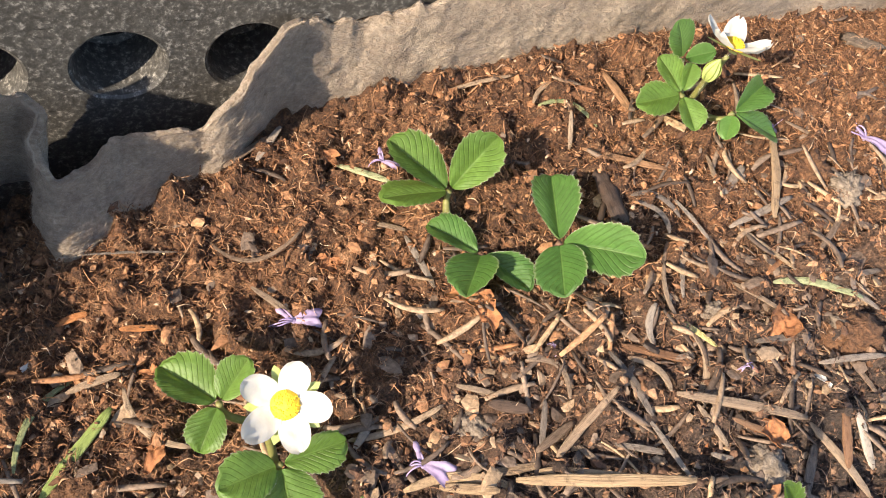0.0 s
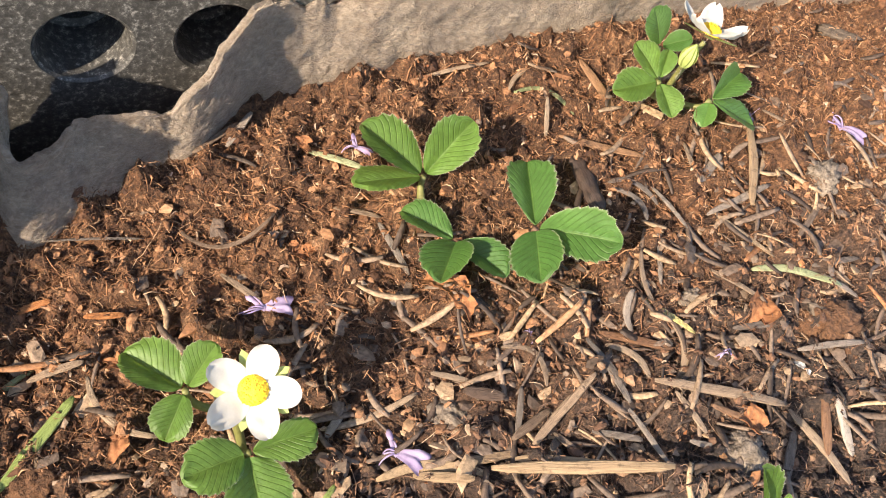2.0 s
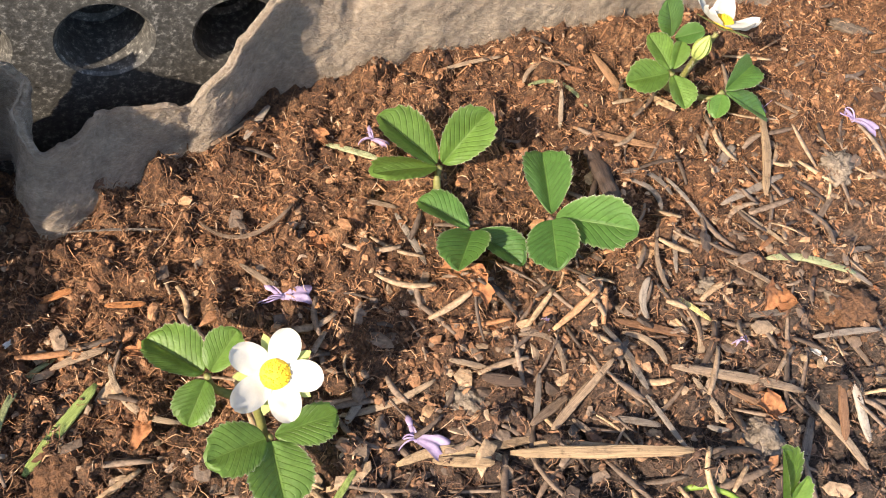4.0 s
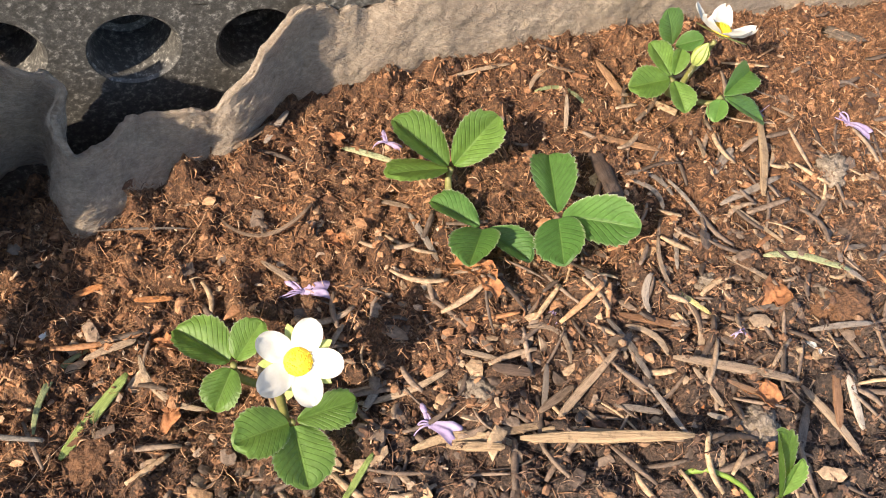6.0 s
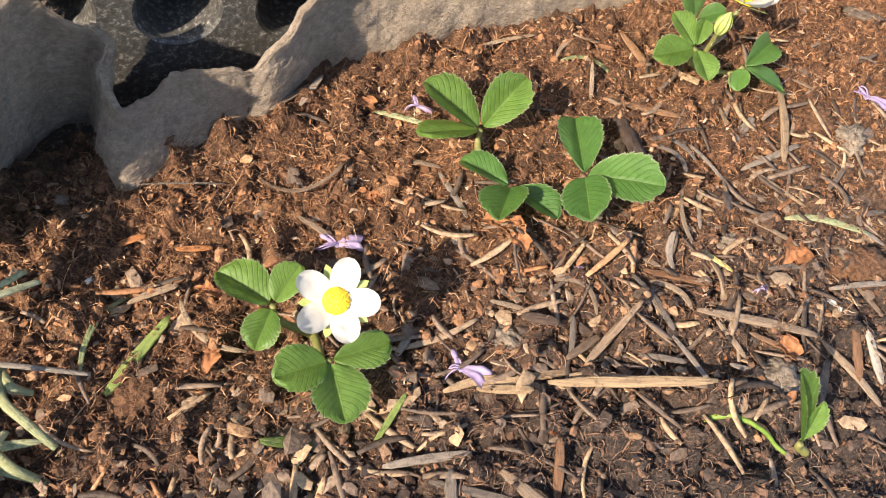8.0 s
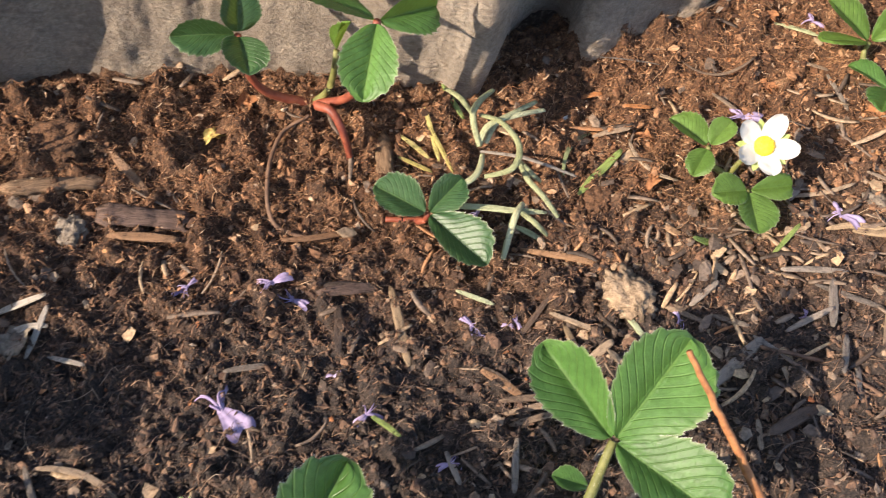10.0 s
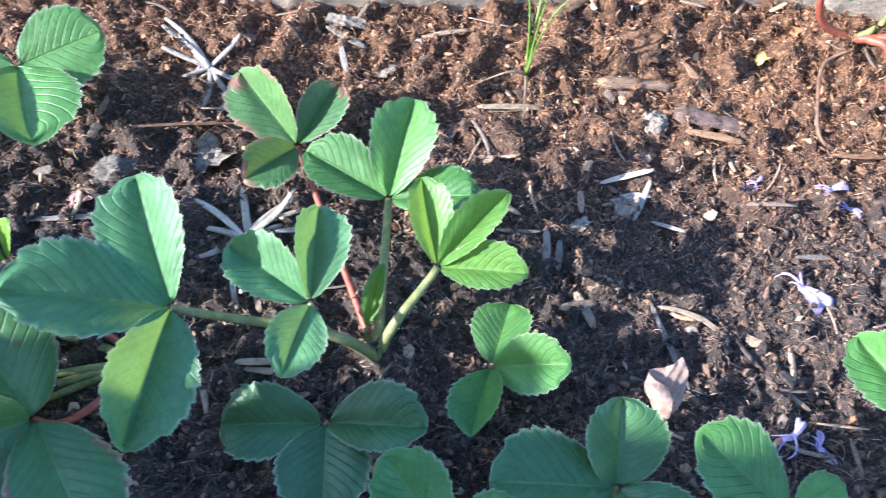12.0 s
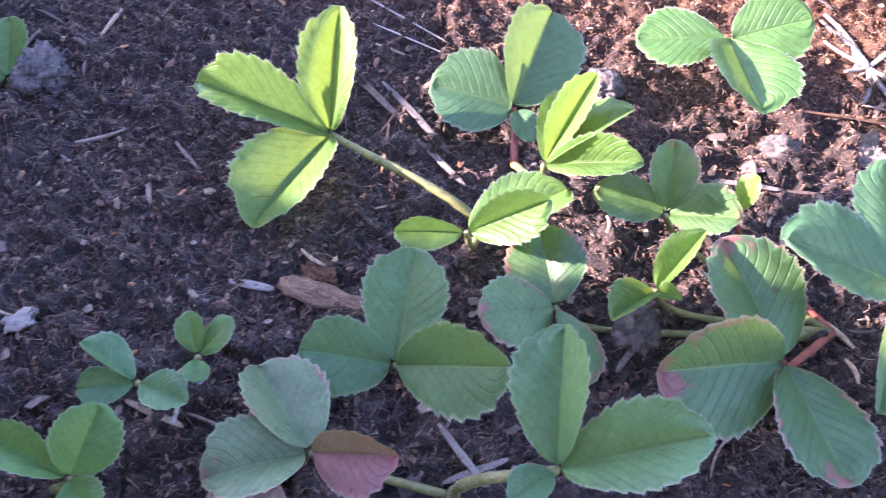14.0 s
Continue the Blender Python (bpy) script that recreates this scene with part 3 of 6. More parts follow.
# the liner's foot on the soil, and how high it stands there
# the liner in three lengths: foot x, y and rim x, y, z
FAR_END = [(-0.62, -0.20, -0.623, -0.196, 0.08), (-0.40, -0.063, -0.403, -0.059, 0.072), (-0.33, -0.026, -0.333, -0.022, 0.066), (-0.265, 0.018, -0.269, 0.022, 0.066), (-0.2500, 0.0300, -0.2440, 0.0310, 0.067),
           (-0.2430, 0.0390, -0.2380, 0.0410, 0.066), (-0.2290, 0.0520, -0.2310, 0.0570, 0.066), (-0.210, 0.061, -0.214, 0.067, 0.066), (-0.190, 0.072, -0.195, 0.078, 0.066), (-0.165, 0.085, -0.171, 0.090, 0.068),
           (-0.122, 0.1015, -0.123, 0.1000, 0.069), (-0.100, 0.1070, -0.099, 0.1040, 0.072)]
FOLDS = [(-0.0850, 0.1080, -0.0838, 0.1040, 0.074), (-0.0830, 0.1240, -0.0795, 0.1235, 0.070), (-0.0800, 0.1440, -0.0765, 0.1460, 0.0575), (-0.075, 0.159, -0.070, 0.1535, 0.057), (-0.068, 0.167, -0.062, 0.1575, 0.047),
         (-0.060, 0.168, -0.0545, 0.1610, 0.0428), (-0.0535, 0.159, -0.0500, 0.1590, 0.0412), (-0.0500, 0.1470, -0.0500, 0.1535, 0.034), (-0.0450, 0.1395, -0.0455, 0.1490, 0.0265), (-0.0385, 0.1465, -0.0407, 0.1552, 0.0275),
         (-0.0313, 0.1558, -0.0348, 0.1630, 0.030), (-0.0247, 0.1642, -0.0268, 0.1675, 0.030)]
LEANING = [(-0.0188, 0.1700, -0.0196, 0.1710, 0.0295), (-0.0135, 0.1745, -0.0148, 0.1735, 0.025), (-0.0075, 0.1770, -0.0088, 0.1740, 0.035), (-0.0022, 0.1855, -0.0034, 0.1805, 0.0435), (0.0030, 0.1930, 0.0027, 0.1890, 0.050),
           (0.0090, 0.1985, 0.0076, 0.1950, 0.053), (0.0145, 0.2000, 0.0140, 0.2010, 0.050), (0.025, 0.204, 0.0270, 0.2100, 0.0462), (0.040, 0.211, 0.0405, 0.2155, 0.052), (0.073, 0.226, 0.0735, 0.2285, 0.060),
           (0.108, 0.240, 0.107, 0.2425, 0.064), (0.160, 0.263, 0.159, 0.2640, 0.064), (0.30, 0.320, 0.30, 0.3210, 0.055)]
LINER = FAR_END + FOLDS + LEANING


def liner_at(s):
    """Foot and rim of the liner at s from 0 to 1 (smooth through the turns)."""
    n = len(LINER) - 1
    f = min(s, 0.99999) * n
    i = int(f)
    t = f - i
    pts = [LINER[max(0, min(n, i + k))] for k in (-1, 0, 1, 2)]

    def cubic(k):
        a, b, c, d = (p[k] for p in pts)
        return b + 0.5 * t * (c - a + t * (2 * a - 5 * b + 4 * c - d + t * (3 * (b - c) + d - a)))

    return [cubic(k) for k in range(5)]


def felt_liner():
    root = tagged(new("felt_liner"), "rumpled grey-brown felt liner standing along the soil's edge", "liner")
    rows, cols = 30, 1100
    thick = 0.0028
    front, back = [], []
    spine = [liner_at(c / (cols - 1)) for c in range(cols)]
    for r in range(rows):
        v = r / (rows - 1)
        for c in range(cols):
            x, y, rx, ry, rz = spine[c]
            xa, ya = spine[max(0, c - 3)][:2]
            xb, yb = spine[min(cols - 1, c + 3)][:2]
            tx, ty = xb - xa, yb - ya
            L = math.hypot(tx, ty) or 1
            ox, oy = ty / L, -tx / L
            low = level(x, y) - 0.012
            rag = noise.fractal(Vector((rx * 150, ry * 150, 5)), 1.0, 2.0, 3)
            high = rz + 0.0022 * rag
            belly = 0.0018 * math.sin(math.pi * v) + 0.0012 * v ** 8
            wave = noise.fractal(Vector((x * 42, y * 42, v * 1.6)), 1.0, 2.0, 2) * 0.0028 * (0.3 + 0.7 * v) + noise.noise(Vector((x * 130, y * 130, v * 5))) * 0.0011 + noise.noise(Vector((x * 420, y * 420, v * 14))) * 0.0005
            k = v ** 1.3
            px, py, z = x + (rx - x) * k + ox * (belly + wave), y + (ry - y) * k + oy * (belly + wave), low + (high - low) * v
            t = thick * (1.0 - 0.35 * v ** 6)
            front.append((px + ox * t / 2, py + oy * t / 2, z))
            back.append((px - ox * t / 2, py - oy * t / 2, z + 0.0006 * v ** 4))
    verts = front + back
    n = rows * cols
    faces = grid_faces(rows, cols)
    faces += [tuple(reversed(f)) for f in grid_faces(rows, cols, start=n)]
    for c in range(cols - 1):
        faces.append(((rows - 1) * cols + c, (rows - 1) * cols + c + 1, n + (rows - 1) * cols + c + 1, n + (rows - 1) * cols + c))
    mesh_object("felt_sheet", verts, faces, FELT, root)
    # loose fibres combed along the felt and standing off its rim
    rng = np.random.default_rng(5)
    hv, hf = [], []
    for k in range(15000):
        rim = k < 7000
        c = int(rng.uniform(0.10, 0.95) * (cols - 2))
        r = rows - 1 if rim else int(rng.uniform(2, rows - 1))
        p = Vector(front[r * cols + c])
        q = Vector(front[r * cols + c + 1])
        way = (q - p).normalized()
        out = (p - Vector(back[r * cols + c])).normalized()
        up = out.cross(way).normalized()
        if up.z < 0:
            up = -up
        L = rng.uniform(0.001, 0.0038) if rim else rng.uniform(0.002, 0.006)
        d = (way * rng.normal(0, 1) + up * rng.normal(0.25, 0.45) + out * rng.uniform(0.0, 0.22)).normalized()
        e = (d + out * rng.normal(0, 0.4) + up * rng.normal(0, 0.5)).normalized()
        w = rng.uniform(0.000014, 0.000034)
        side = d.cross(Vector((0.3, 0.2, 0.9))).normalized() * w
        b = len(hv)
        m, tip = p + d * L * 0.5, p + d * L * 0.5 + e * L * 0.5
        hv.extend([p - side, p + side, m - side, m + side, tip])
        hf.extend([(b, b + 1, b + 3, b + 2), (b + 2, b + 3, b + 4)])
    mesh_object("felt_fuzz", hv, hf, FLUFF, root, label="fine pale loose fibres")
    return root


felt_liner()


def board(name, a, b, z0, z1, thick, label):
    a, b = Vector(a), Vector(b)
    way = (b - a).normalized()
    out = Vector((-way.y, way.x)) * thick
    verts = []
    for z in (z0, z1):
        for p in (a, b, b + out, a + out):
            verts.append((p.x, p.y, z))
    ob = mesh_object(name, verts, [(0, 3, 2, 1), (4, 5, 6, 7), (0, 1, 5, 4), (1, 2, 6, 5), (2, 3, 7, 6), (3, 0, 4, 7)], BOARD, smooth=False, uvs=[(0, 0), (1, 0), (1, 0.2), (0, 0.2), (0, 1), (1, 1), (1, 0.8), (0, 0.8)])
    return tagged(ob, label, "planter board", kind="structure")


board("planter_board", (0.62, -0.80), (-0.96, -0.80), -0.3, 0.06, 0.03, "plain weathered board along the bed")
board("planter_board", (-0.96, -0.80), (-0.96, 0.66), -0.3, 0.06, 0.03, "plain weathered board closing the bed")
board("planter_board", (0.62, 0.66), (0.62, -0.80), -0.3, 0.06, 0.03, "plain weathered board closing the bed")
# a stepped screen, added out of view beyond the bed's corner to shade the soil there
board("end_board", (-0.588, -0.471), (-0.435, -0.629), -0.3, 0.273, 0.02, "plain weathered board added unseen beyond the bed's corner to cast shade")
board("end_board", (-0.5727, -0.4868), (-0.425, -0.639), -0.3, 0.308, 0.045, "plain tall weathered board added unseen beyond the bed's corner to cast shade")
board("end_board", (-0.706, -0.348), (-0.589, -0.470), -0.3, 0.190, 0.02, "plain lower board added unseen beyond the bed's corner to cast shade")
# an unseen screen along the near side, a step behind the walk, added so its shade lies along the near half of the soil
board("near_board", (-0.10, -0.3367), (-1.20, -0.8622), -0.3, 0.409, 0.02, "plain weathered screen added unseen along the bed's near side to cast shade")
yard = mesh_object("ground", [(-200, -200, -0.3), (200, -200, -0.3), (200, 200, -0.3), (-200, 200, -0.3)], [(0, 1, 2, 3)], PAVING, smooth=False)
tagged(yard, "plain grey-brown yard ground round the raised bed", "ground", kind="structure")


# ---------- strawberry plants ----------
def plant(base, label):
    root = new("strawberry_plant")
    root.location = base
    bpy.context.view_layer.update()
    return tagged(root, label, "strawberry plant", group="strawberry plants in the bed")


def outline(u, round_):
    """Half-width of a leaflet along its midrib, about 1 at the broadest; round_ from 0 (wedge-shaped at its base) to 1."""
    wedge = 1.51 * u ** 0.55 * max(0.0, 1 - u ** 3.2) ** 0.62
    full = 1.40 * u ** 0.40 * max(0.0, 1 - u ** 2.6) ** 0.56
    return wedge + (full - wedge) * round_


def leaflet(parent, base, tip, wide, fold, roll, tone, seed, name="leaflet"):
    """One toothed leaflet from its base to its tip, folded along the midrib and pleated between its veins."""
    rng = random.Random(seed)
    base, tip = Vector(base), Vector(tip)
    d = tip - base
    L = d.length
    d.normalize()
    up = Vector((0, 0, 1)) - d * d.z
    up = up.normalized() if up.length > 0.1 else Vector((0, -1, 0))
    side = d.cross(up).normalized()
    rows, half = 8 * VEINS + 1, 9
    droop, curl = rng.uniform(0.00, 0.07), rng.uniform(-0.03, 0.10)
    wave_at, deep = rng.uniform(0, 9), rng.uniform(0.007, 0.013)
    W = 0.5 * wide * L
    slope = {s: radians(fold + s * roll) for s in (-1, 1)}
    verts, uvs = [], []
    for i in range(rows):
        u = i / (rows - 1)
        w = W * outline(u, min(1.0, max(0.0, (wide - 0.78) / 0.18))) * (1 + 0.06 * noise.noise(Vector((u * 4, wave_at, 1))))
        # every tooth stands where a side vein ends
        q = (VEINS * (u - SLANT) + 0.20) % 1.0
        tooth = (q / 0.70 if q < 0.70 else (1 - q) / 0.30) * 0.040 * L * min(1.0, max(0.0, u - 0.16) * 5) * (0.8 + 0.4 * rng.random())
        turn = radians(24 + 62 * u ** 5)
        for j in range(-half, half + 1):
            v = j / half
            a = abs(v)
            s = 1 if j >= 0 else -1
            reach = w * a + tooth * math.cos(turn) * a ** 5
            forward = u * L * 0.965 + tooth * math.sin(turn) * a ** 5
            # each half bows a little, steepest beside the midrib
            rise = math.sin(slope[s]) * reach - curl * W * a ** 3 * 0.6 + 0.05 * W * math.sin(math.pi * min(1.0, a))
            crease = (abs(math.sin(math.pi * (VEINS * (u - SLANT * a) - 0.5))) ** 0.65 - 0.6) * deep * L * min(1, a * 4) * (1 - 0.35 * a) * min(1.0, u * 4)
            hump = droop * L * 2 * u * (1 - u) + noise.noise(Vector((u * 2.6 + wave_at, v * 1.8, 0))) * 0.035 * L * a
            verts.append(base + d * forward + side * s * reach * math.cos(slope[s]) + up * (rise + crease + hump))
            uvs.append((u, 0.5 + 0.5 * v))
    faces = grid_faces(rows, 2 * half + 1)
    plain = len(faces)
    # short pale hairs along the margin
    for i in range(6, rows):
        for j in (0, 2 * half):
            e, inner = verts[i * (2 * half + 1) + j], verts[i * (2 * half + 1) + half]
            o = (e - inner).normalized()
            for k in range(2):
                p = e - o * 0.0001 + d * (rng.random() - 0.5) * L / rows
                q = p + (o + d * rng.uniform(0.1, 0.9) + up * rng.uniform(-0.3, 0.4)).normalized() * rng.uniform(0.008, 0.026) * L
                b = len(verts)
                verts.extend([p - d * 0.0011 * L, p + d * 0.0011 * L, q])
                uvs.extend([(0, 0)] * 3)
                faces.append((b, b + 1, b + 2))
    return mesh_object(name, verts, faces, tone, parent, uvs=uvs, second=HAIR, second_from=plain)


LEAF_COUNT = [0]


def stem_between(a, b, r0, r1, material, parent, name, hairy=0, sag=0.25, seed=0):
    rng = np.random.default_rng(seed + 40)
    a, b = Vector(a), Vector(b)
    d = b - a
    flat = Vector((d.x, d.y, 0))
    if hairy:
        pts = bezier(a, a + flat * 0.15 + Vector((0, 0, d.z * 0.75 + 0.003)), b - flat * 0.30 + Vector((0, 0, -sag * abs(d.z) - 0.001)), b, 12)
    else:
        pts = bezier(a, a + flat * 0.45 + Vector((0, 0, 0.002 + 0.15 * d.z)), b - flat * 0.04 + Vector((0, 0, -0.85 * abs(d.z))), b, 12)
    radii = [r0 + (r1 - r0) * i / 11 for i in range(12)]
    verts, faces, uvs = tube(pts, radii, 8)
    ob = mesh_object(name, verts, faces, material, parent, uvs=uvs)
    if hairy:
        hv, hf = [], []
        for k in range(170):
            i = rng.integers(0, 11)
            p = pts[i].lerp(pts[i + 1], rng.random())
            o = Vector(rng.normal(0, 1, 3)).normalized()
            q = p + o * (r0 + rng.uniform(0.0010, 0.0024))
            s = o.cross(Vector((0.2, 0.5, 0.8))).normalized() * 0.00005
            n = len(hv)
            hv.extend([p - s, p + s, q])
            hf.append((n, n + 1, n + 2))
        mesh_object("stem_fuzz", hv, hf, HAIR, ob, label="short pale stem hairs")
    return ob


def leaf(root, centre, tips, tone=None, stem=None, hairy=0, size=0.0009):
    """A leaf: its stalk, and leaflets that spread from the top of it: tip x, y, z, breadth, fold, roll and own tone of each."""
    LEAF_COUNT[0] += 1
    k = LEAF_COUNT[0] * 17
    c = Vector(centre)
    foot = root.location
    if stem is ROOT:
        # a short stalk straight out of the soil under the leaf
        foot = Vector((c.x + 0.001, c.y + 0.002, level(c.x, c.y) - 0.002))
    size *= 1.35 if hairy else 1.0
    stalk = stem_between(foot, c, size * 1.5, size, stem or STEM, root, "leaf_stalk", hairy, seed=k)
    for i, tip in enumerate(tips):
        t = Vector(tip[:3])
        start = c + (t - c).normalized() * 0.0012
        leaflet(stalk, start, t, *tip[3:6], tip[6] if len(tip) > 6 else tone, k + i)
    return stalk


def flower(root, centre, radius, normal, turn):
    c, nrm = Vector(centre), Vector(normal).normalized()
    stalk = stem_between(root.location, c - nrm * 0.003, 0.0011, 0.0008, STEM, root, "flower_stalk", 1, seed=3)
    frame_of = nrm.to_track_quat("Z", "Y").to_matrix()
    rng = random.Random(7)

    def at(r, a, z):
        return c + frame_of @ Vector((r * math.cos(a), r * math.sin(a), z))

    # yellow heart: a dome set with small pips
    verts, faces = [], []
    rings, cols = 7, 18
    for i in range(rings):
        f = i / (rings - 1)
        for j in range(cols):
            a = 2 * math.pi * j / cols
            verts.append(at(radius * 0.33 * math.cos(f * 1.45), a, radius * (0.02 + 0.24 * math.sin(f * 1.5))))
    faces = grid_faces(rings, cols, ring=True) + [tuple((rings - 1) * cols + j for j in range(cols))]
    heart = mesh_object("flower_heart", verts, faces, HEART, stalk, label="domed yellow flower heart")
    verts, faces = [], []
    for k in range(90):
        f, a = math.sqrt(rng.random()), rng.uniform(0, 2 * math.pi)
        r = radius * (0.06 + 0.26 * f)
        z = radius * (0.245 - 0.15 * f * f)
        s = radius * 0.022
        b = len(verts)
        verts.extend([at(r, a, z + 2 * s), at(r + s, a, z + s), at(r, a + s / r, z + s), at(r - s, a, z + s), at(r, a - s / r, z + s), at(r, a, z - s)])
        faces.extend([(b, b + 1, b + 2), (b, b + 2, b + 3), (b, b + 3, b + 4), (b, b + 4, b + 1), (b + 5, b + 2, b + 1), (b + 5, b + 3, b + 2), (b + 5, b + 4, b + 3), (b + 5, b + 1, b + 4)])
    mesh_object("anther_ring", verts, faces, HEART, stalk)
    for k in range(5):
        a0 = radians(turn) + 2 * math.pi * k / 5 + rng.uniform(-0.06, 0.06)
        rows, half = 18, 6
        cup = rng.uniform(0.26, 0.50)
        verts = []
        for i in range(rows):
            u = i / (rows - 1)
            w = radius * 0.325 * math.sqrt(max(0.0, 1 - ((u - 0.50) / (0.505 if u > 0.5 else 0.54)) ** 2)) + 0.0001
            for j in range(-half, half + 1):
                v = j / half
                r = radius * (0.18 + 0.82 * u)
                z = radius * (0.04 + cup * u * u + 0.10 * v * v * u) + noise.noise(Vector((u * 3, v * 2, k * 5))) * radius * 0.05
                verts.append(c + frame_of @ (Matrix.Rotation(a0, 3, "Z") @ Vector((r, w * v, z))))
        mesh_object("petal", verts, grid_faces(rows, 2 * half + 1), PETAL, stalk)
        # sepals show between the petals
        a1 = a0 + math.pi / 5
        verts = []
        for i in range(8):
            u = i / 7
            w = radius * 0.20 * (1 - u) ** 0.6 * (0.5 + u) if i < 7 else 0.0004 * radius
            for v in (-1, -0.4, 0.4, 1):
                verts.append(c + frame_of @ (Matrix.Rotation(a1, 3, "Z") @ Vector((radius * (0.15 + 0.72 * u), w * v, radius * (-0.05 + 0.10 * u)))))
        mesh_object("sepal", verts, grid_faces(8, 4), SEPAL, stalk, label="pale green sepal")
    return stalk


def bud(root, centre, red=False):
    c = Vector(centre)
    stalk = stem_between(root.location, c, 0.0010, 0.0008, RED if red else STEM, root, "bud_stalk", 1, seed=9)
    for k in range(5):
        a = 2 * math.pi * k / 5 + 0.4
        verts = []
        for i in range(7):
            u = i / 6
            r = 0.0021 * math.sin(math.pi * (0.15 + 0.8 * u))
            w = 0.0022 * (math.sin(math.pi * min(1, 0.15 + 0.85 * u)) ** 0.7)
            for v in (-1, 0, 1):
                o = Vector((math.cos(a), math.sin(a), 0))
                s = Vector((-math.sin(a), math.cos(a), 0))
                verts.append(c + o * (r - 0.0004 * abs(v)) + s * w * v + Vector((0, 0, 0.009 * u - 0.001)))
        mesh_object("bud_scale", verts, grid_faces(7, 3), RED if red and k % 2 else SEPAL, stalk)
    return stalk


plant_white = plant((0.0176, 0.0945, 0.0095), "low strawberry plant with one open white flower on peat")
leaf(plant_white, (0.0052, 0.0943, 0.0220), [(-0.0107, 0.1021, 0.0218, 0.95, 30, -6), (0.0106, 0.1048, 0.0277, 0.90, 28, 8), (0.0025, 0.0831, 0.0170, 0.98, 24, -8)], tone=LEAF_BRIGHT)
leaf(plant_white, (0.0217, 0.0811, 0.0211), [(0.0080, 0.0724, 0.0238, 0.90, 24, 10), (0.0276, 0.0648, 0.0201, 1.03, 22, 2), (0.0372, 0.0886, 0.0222, 0.75, 38, -26)], tone=LEAF_BRIGHT)
flower(plant_white, (0.0204, 0.0912, 0.0340), 0.0111, (-0.10, -0.50, 0.85), 18)
plant_middle = plant((0.0606, 0.1588, 0.0240), "young strawberry plant with three toothed leaves on peat")
leaf(plant_middle, (0.0595, 0.1643, 0.0311), [(0.0393, 0.1748, 0.0363, 0.75, 26, -2), (0.0704, 0.1761, 0.0456, 0.78, 36, -16), (0.0392, 0.1569, 0.0314, 0.75, 8, -26)], tone=LEAF_BRIGHT)
leaf(plant_middle, (0.0708, 0.1473, 0.0263), [(0.0544, 0.1556, 0.0247, 0.75, 28, -6), (0.0651, 0.1295, 0.0301, 0.93, 30, -26), (0.0849, 0.1362, 0.0283, 0.78, 30, 2)], tone=LEAF_GREEN, stem=ROOT)
leaf(plant_middle, (0.0913, 0.1491, 0.0358), [(0.0898, 0.1733, 0.0359, 0.75, 36, 14), (0.1129, 0.1419, 0.0453, 0.73, 34, -36), (0.0916, 0.1305, 0.0364, 0.95, 24, -34)], tone=LEAF_GREEN, stem=ROOT)
plant_back = plant((0.1375, 0.2095, 0.0385), "strawberry plant with a white flower near the felt")
leaf(plant_back, (0.1307, 0.2047, 0.0497), [(0.1155, 0.1994, 0.0463, 0.80, 30, 24), (0.1207, 0.2133, 0.0553, 0.78, 18, 12), (0.1350, 0.1928, 0.0466, 0.85, 28, -12), (0.1325, 0.2134, 0.0555, 0.75, 34, 0)], tone=LEAF_BRIGHT)
leaf(plant_back, (0.1347, 0.2237, 0.0475), [(0.1268, 0.2266, 0.0600, 0.83, 4, 34), (0.1426, 0.2220, 0.0551, 0.78, 28, -42)], tone=LEAF_GREEN)
leaf(plant_back, (0.1499, 0.2035, 0.0476), [(0.1624, 0.2173, 0.0499, 0.75, 40, -20), (0.1480, 0.1950, 0.0434, 0.95, 26, -32), (0.1683, 0.2012, 0.0427, 0.75, 14, 8)], tone=LEAF_GREEN)
flower(plant_back, (0.1402, 0.2121, 0.0660), 0.0112, (0.10, 0.34, 0.93), 50)
bud(plant_back, (0.1349, 0.2054, 0.0580))
plant_red = plant((-0.1397, 0.0764, -0.0028), "strawberry plant with red stems rooted beside the felt")
leaf(plant_red, (-0.1169, 0.0723, 0.0540), [(-0.1458, 0.0690, 0.0598, 0.75, 8, -24), (-0.1016, 0.0912, 0.0501, 0.75, 40, -50), (-0.1128, 0.0475, 0.0431, 0.80, 30, 0)], tone=LEAF_GREEN, stem=RED, size=0.0013)
leaf(plant_red, (-0.1609, 0.0625, 0.0382), [(-0.1637, 0.0707, 0.0502, 1.15, 22, -28), (-0.1788, 0.0500, 0.0417, 0.73, 42, 52), (-0.1509, 0.0478, 0.0382, 1.03, 22, 14)], tone=LEAF_DARK, stem=RED, size=0.0013)
leaf(plant_red, (-0.1318, 0.0782, 0.0280), [(-0.1278, 0.0800, 0.0420, 0.50, 60, 0), (-0.1305, 0.0776, 0.0420, 0.50, 60, 0)], tone=LEAF_BRIGHT, size=0.0011)
plant_flat = plant((-0.0866, 0.0419, -0.0045), "small dark strawberry leaf lying on the soil")
leaf(plant_flat, (-0.0837, 0.0409, 0.0040), [(-0.1046, 0.0427, 0.0078, 0.85, 26, 8), (-0.0761, 0.0560, 0.0100, 0.85, 30, -24), (-0.0584, 0.0278, 0.0048, 0.75, 34, -4)], tone=LEAF_DARK, stem=RED)
plant_tall = plant((-0.0185, -0.0628, 0.0164), "strawberry plant with a hairy yellow stem")
leaf(plant_tall, (-0.0147, -0.0336, 0.0408), [(-0.0406, -0.0150, 0.0465, 0.75, 40, 32), (-0.0024, -0.0040, 0.0561, 0.88, 30, -10), (0.0162, -0.0475, 0.0461, 0.75, 32, -10)], tone=LEAF_GREEN, hairy=1)
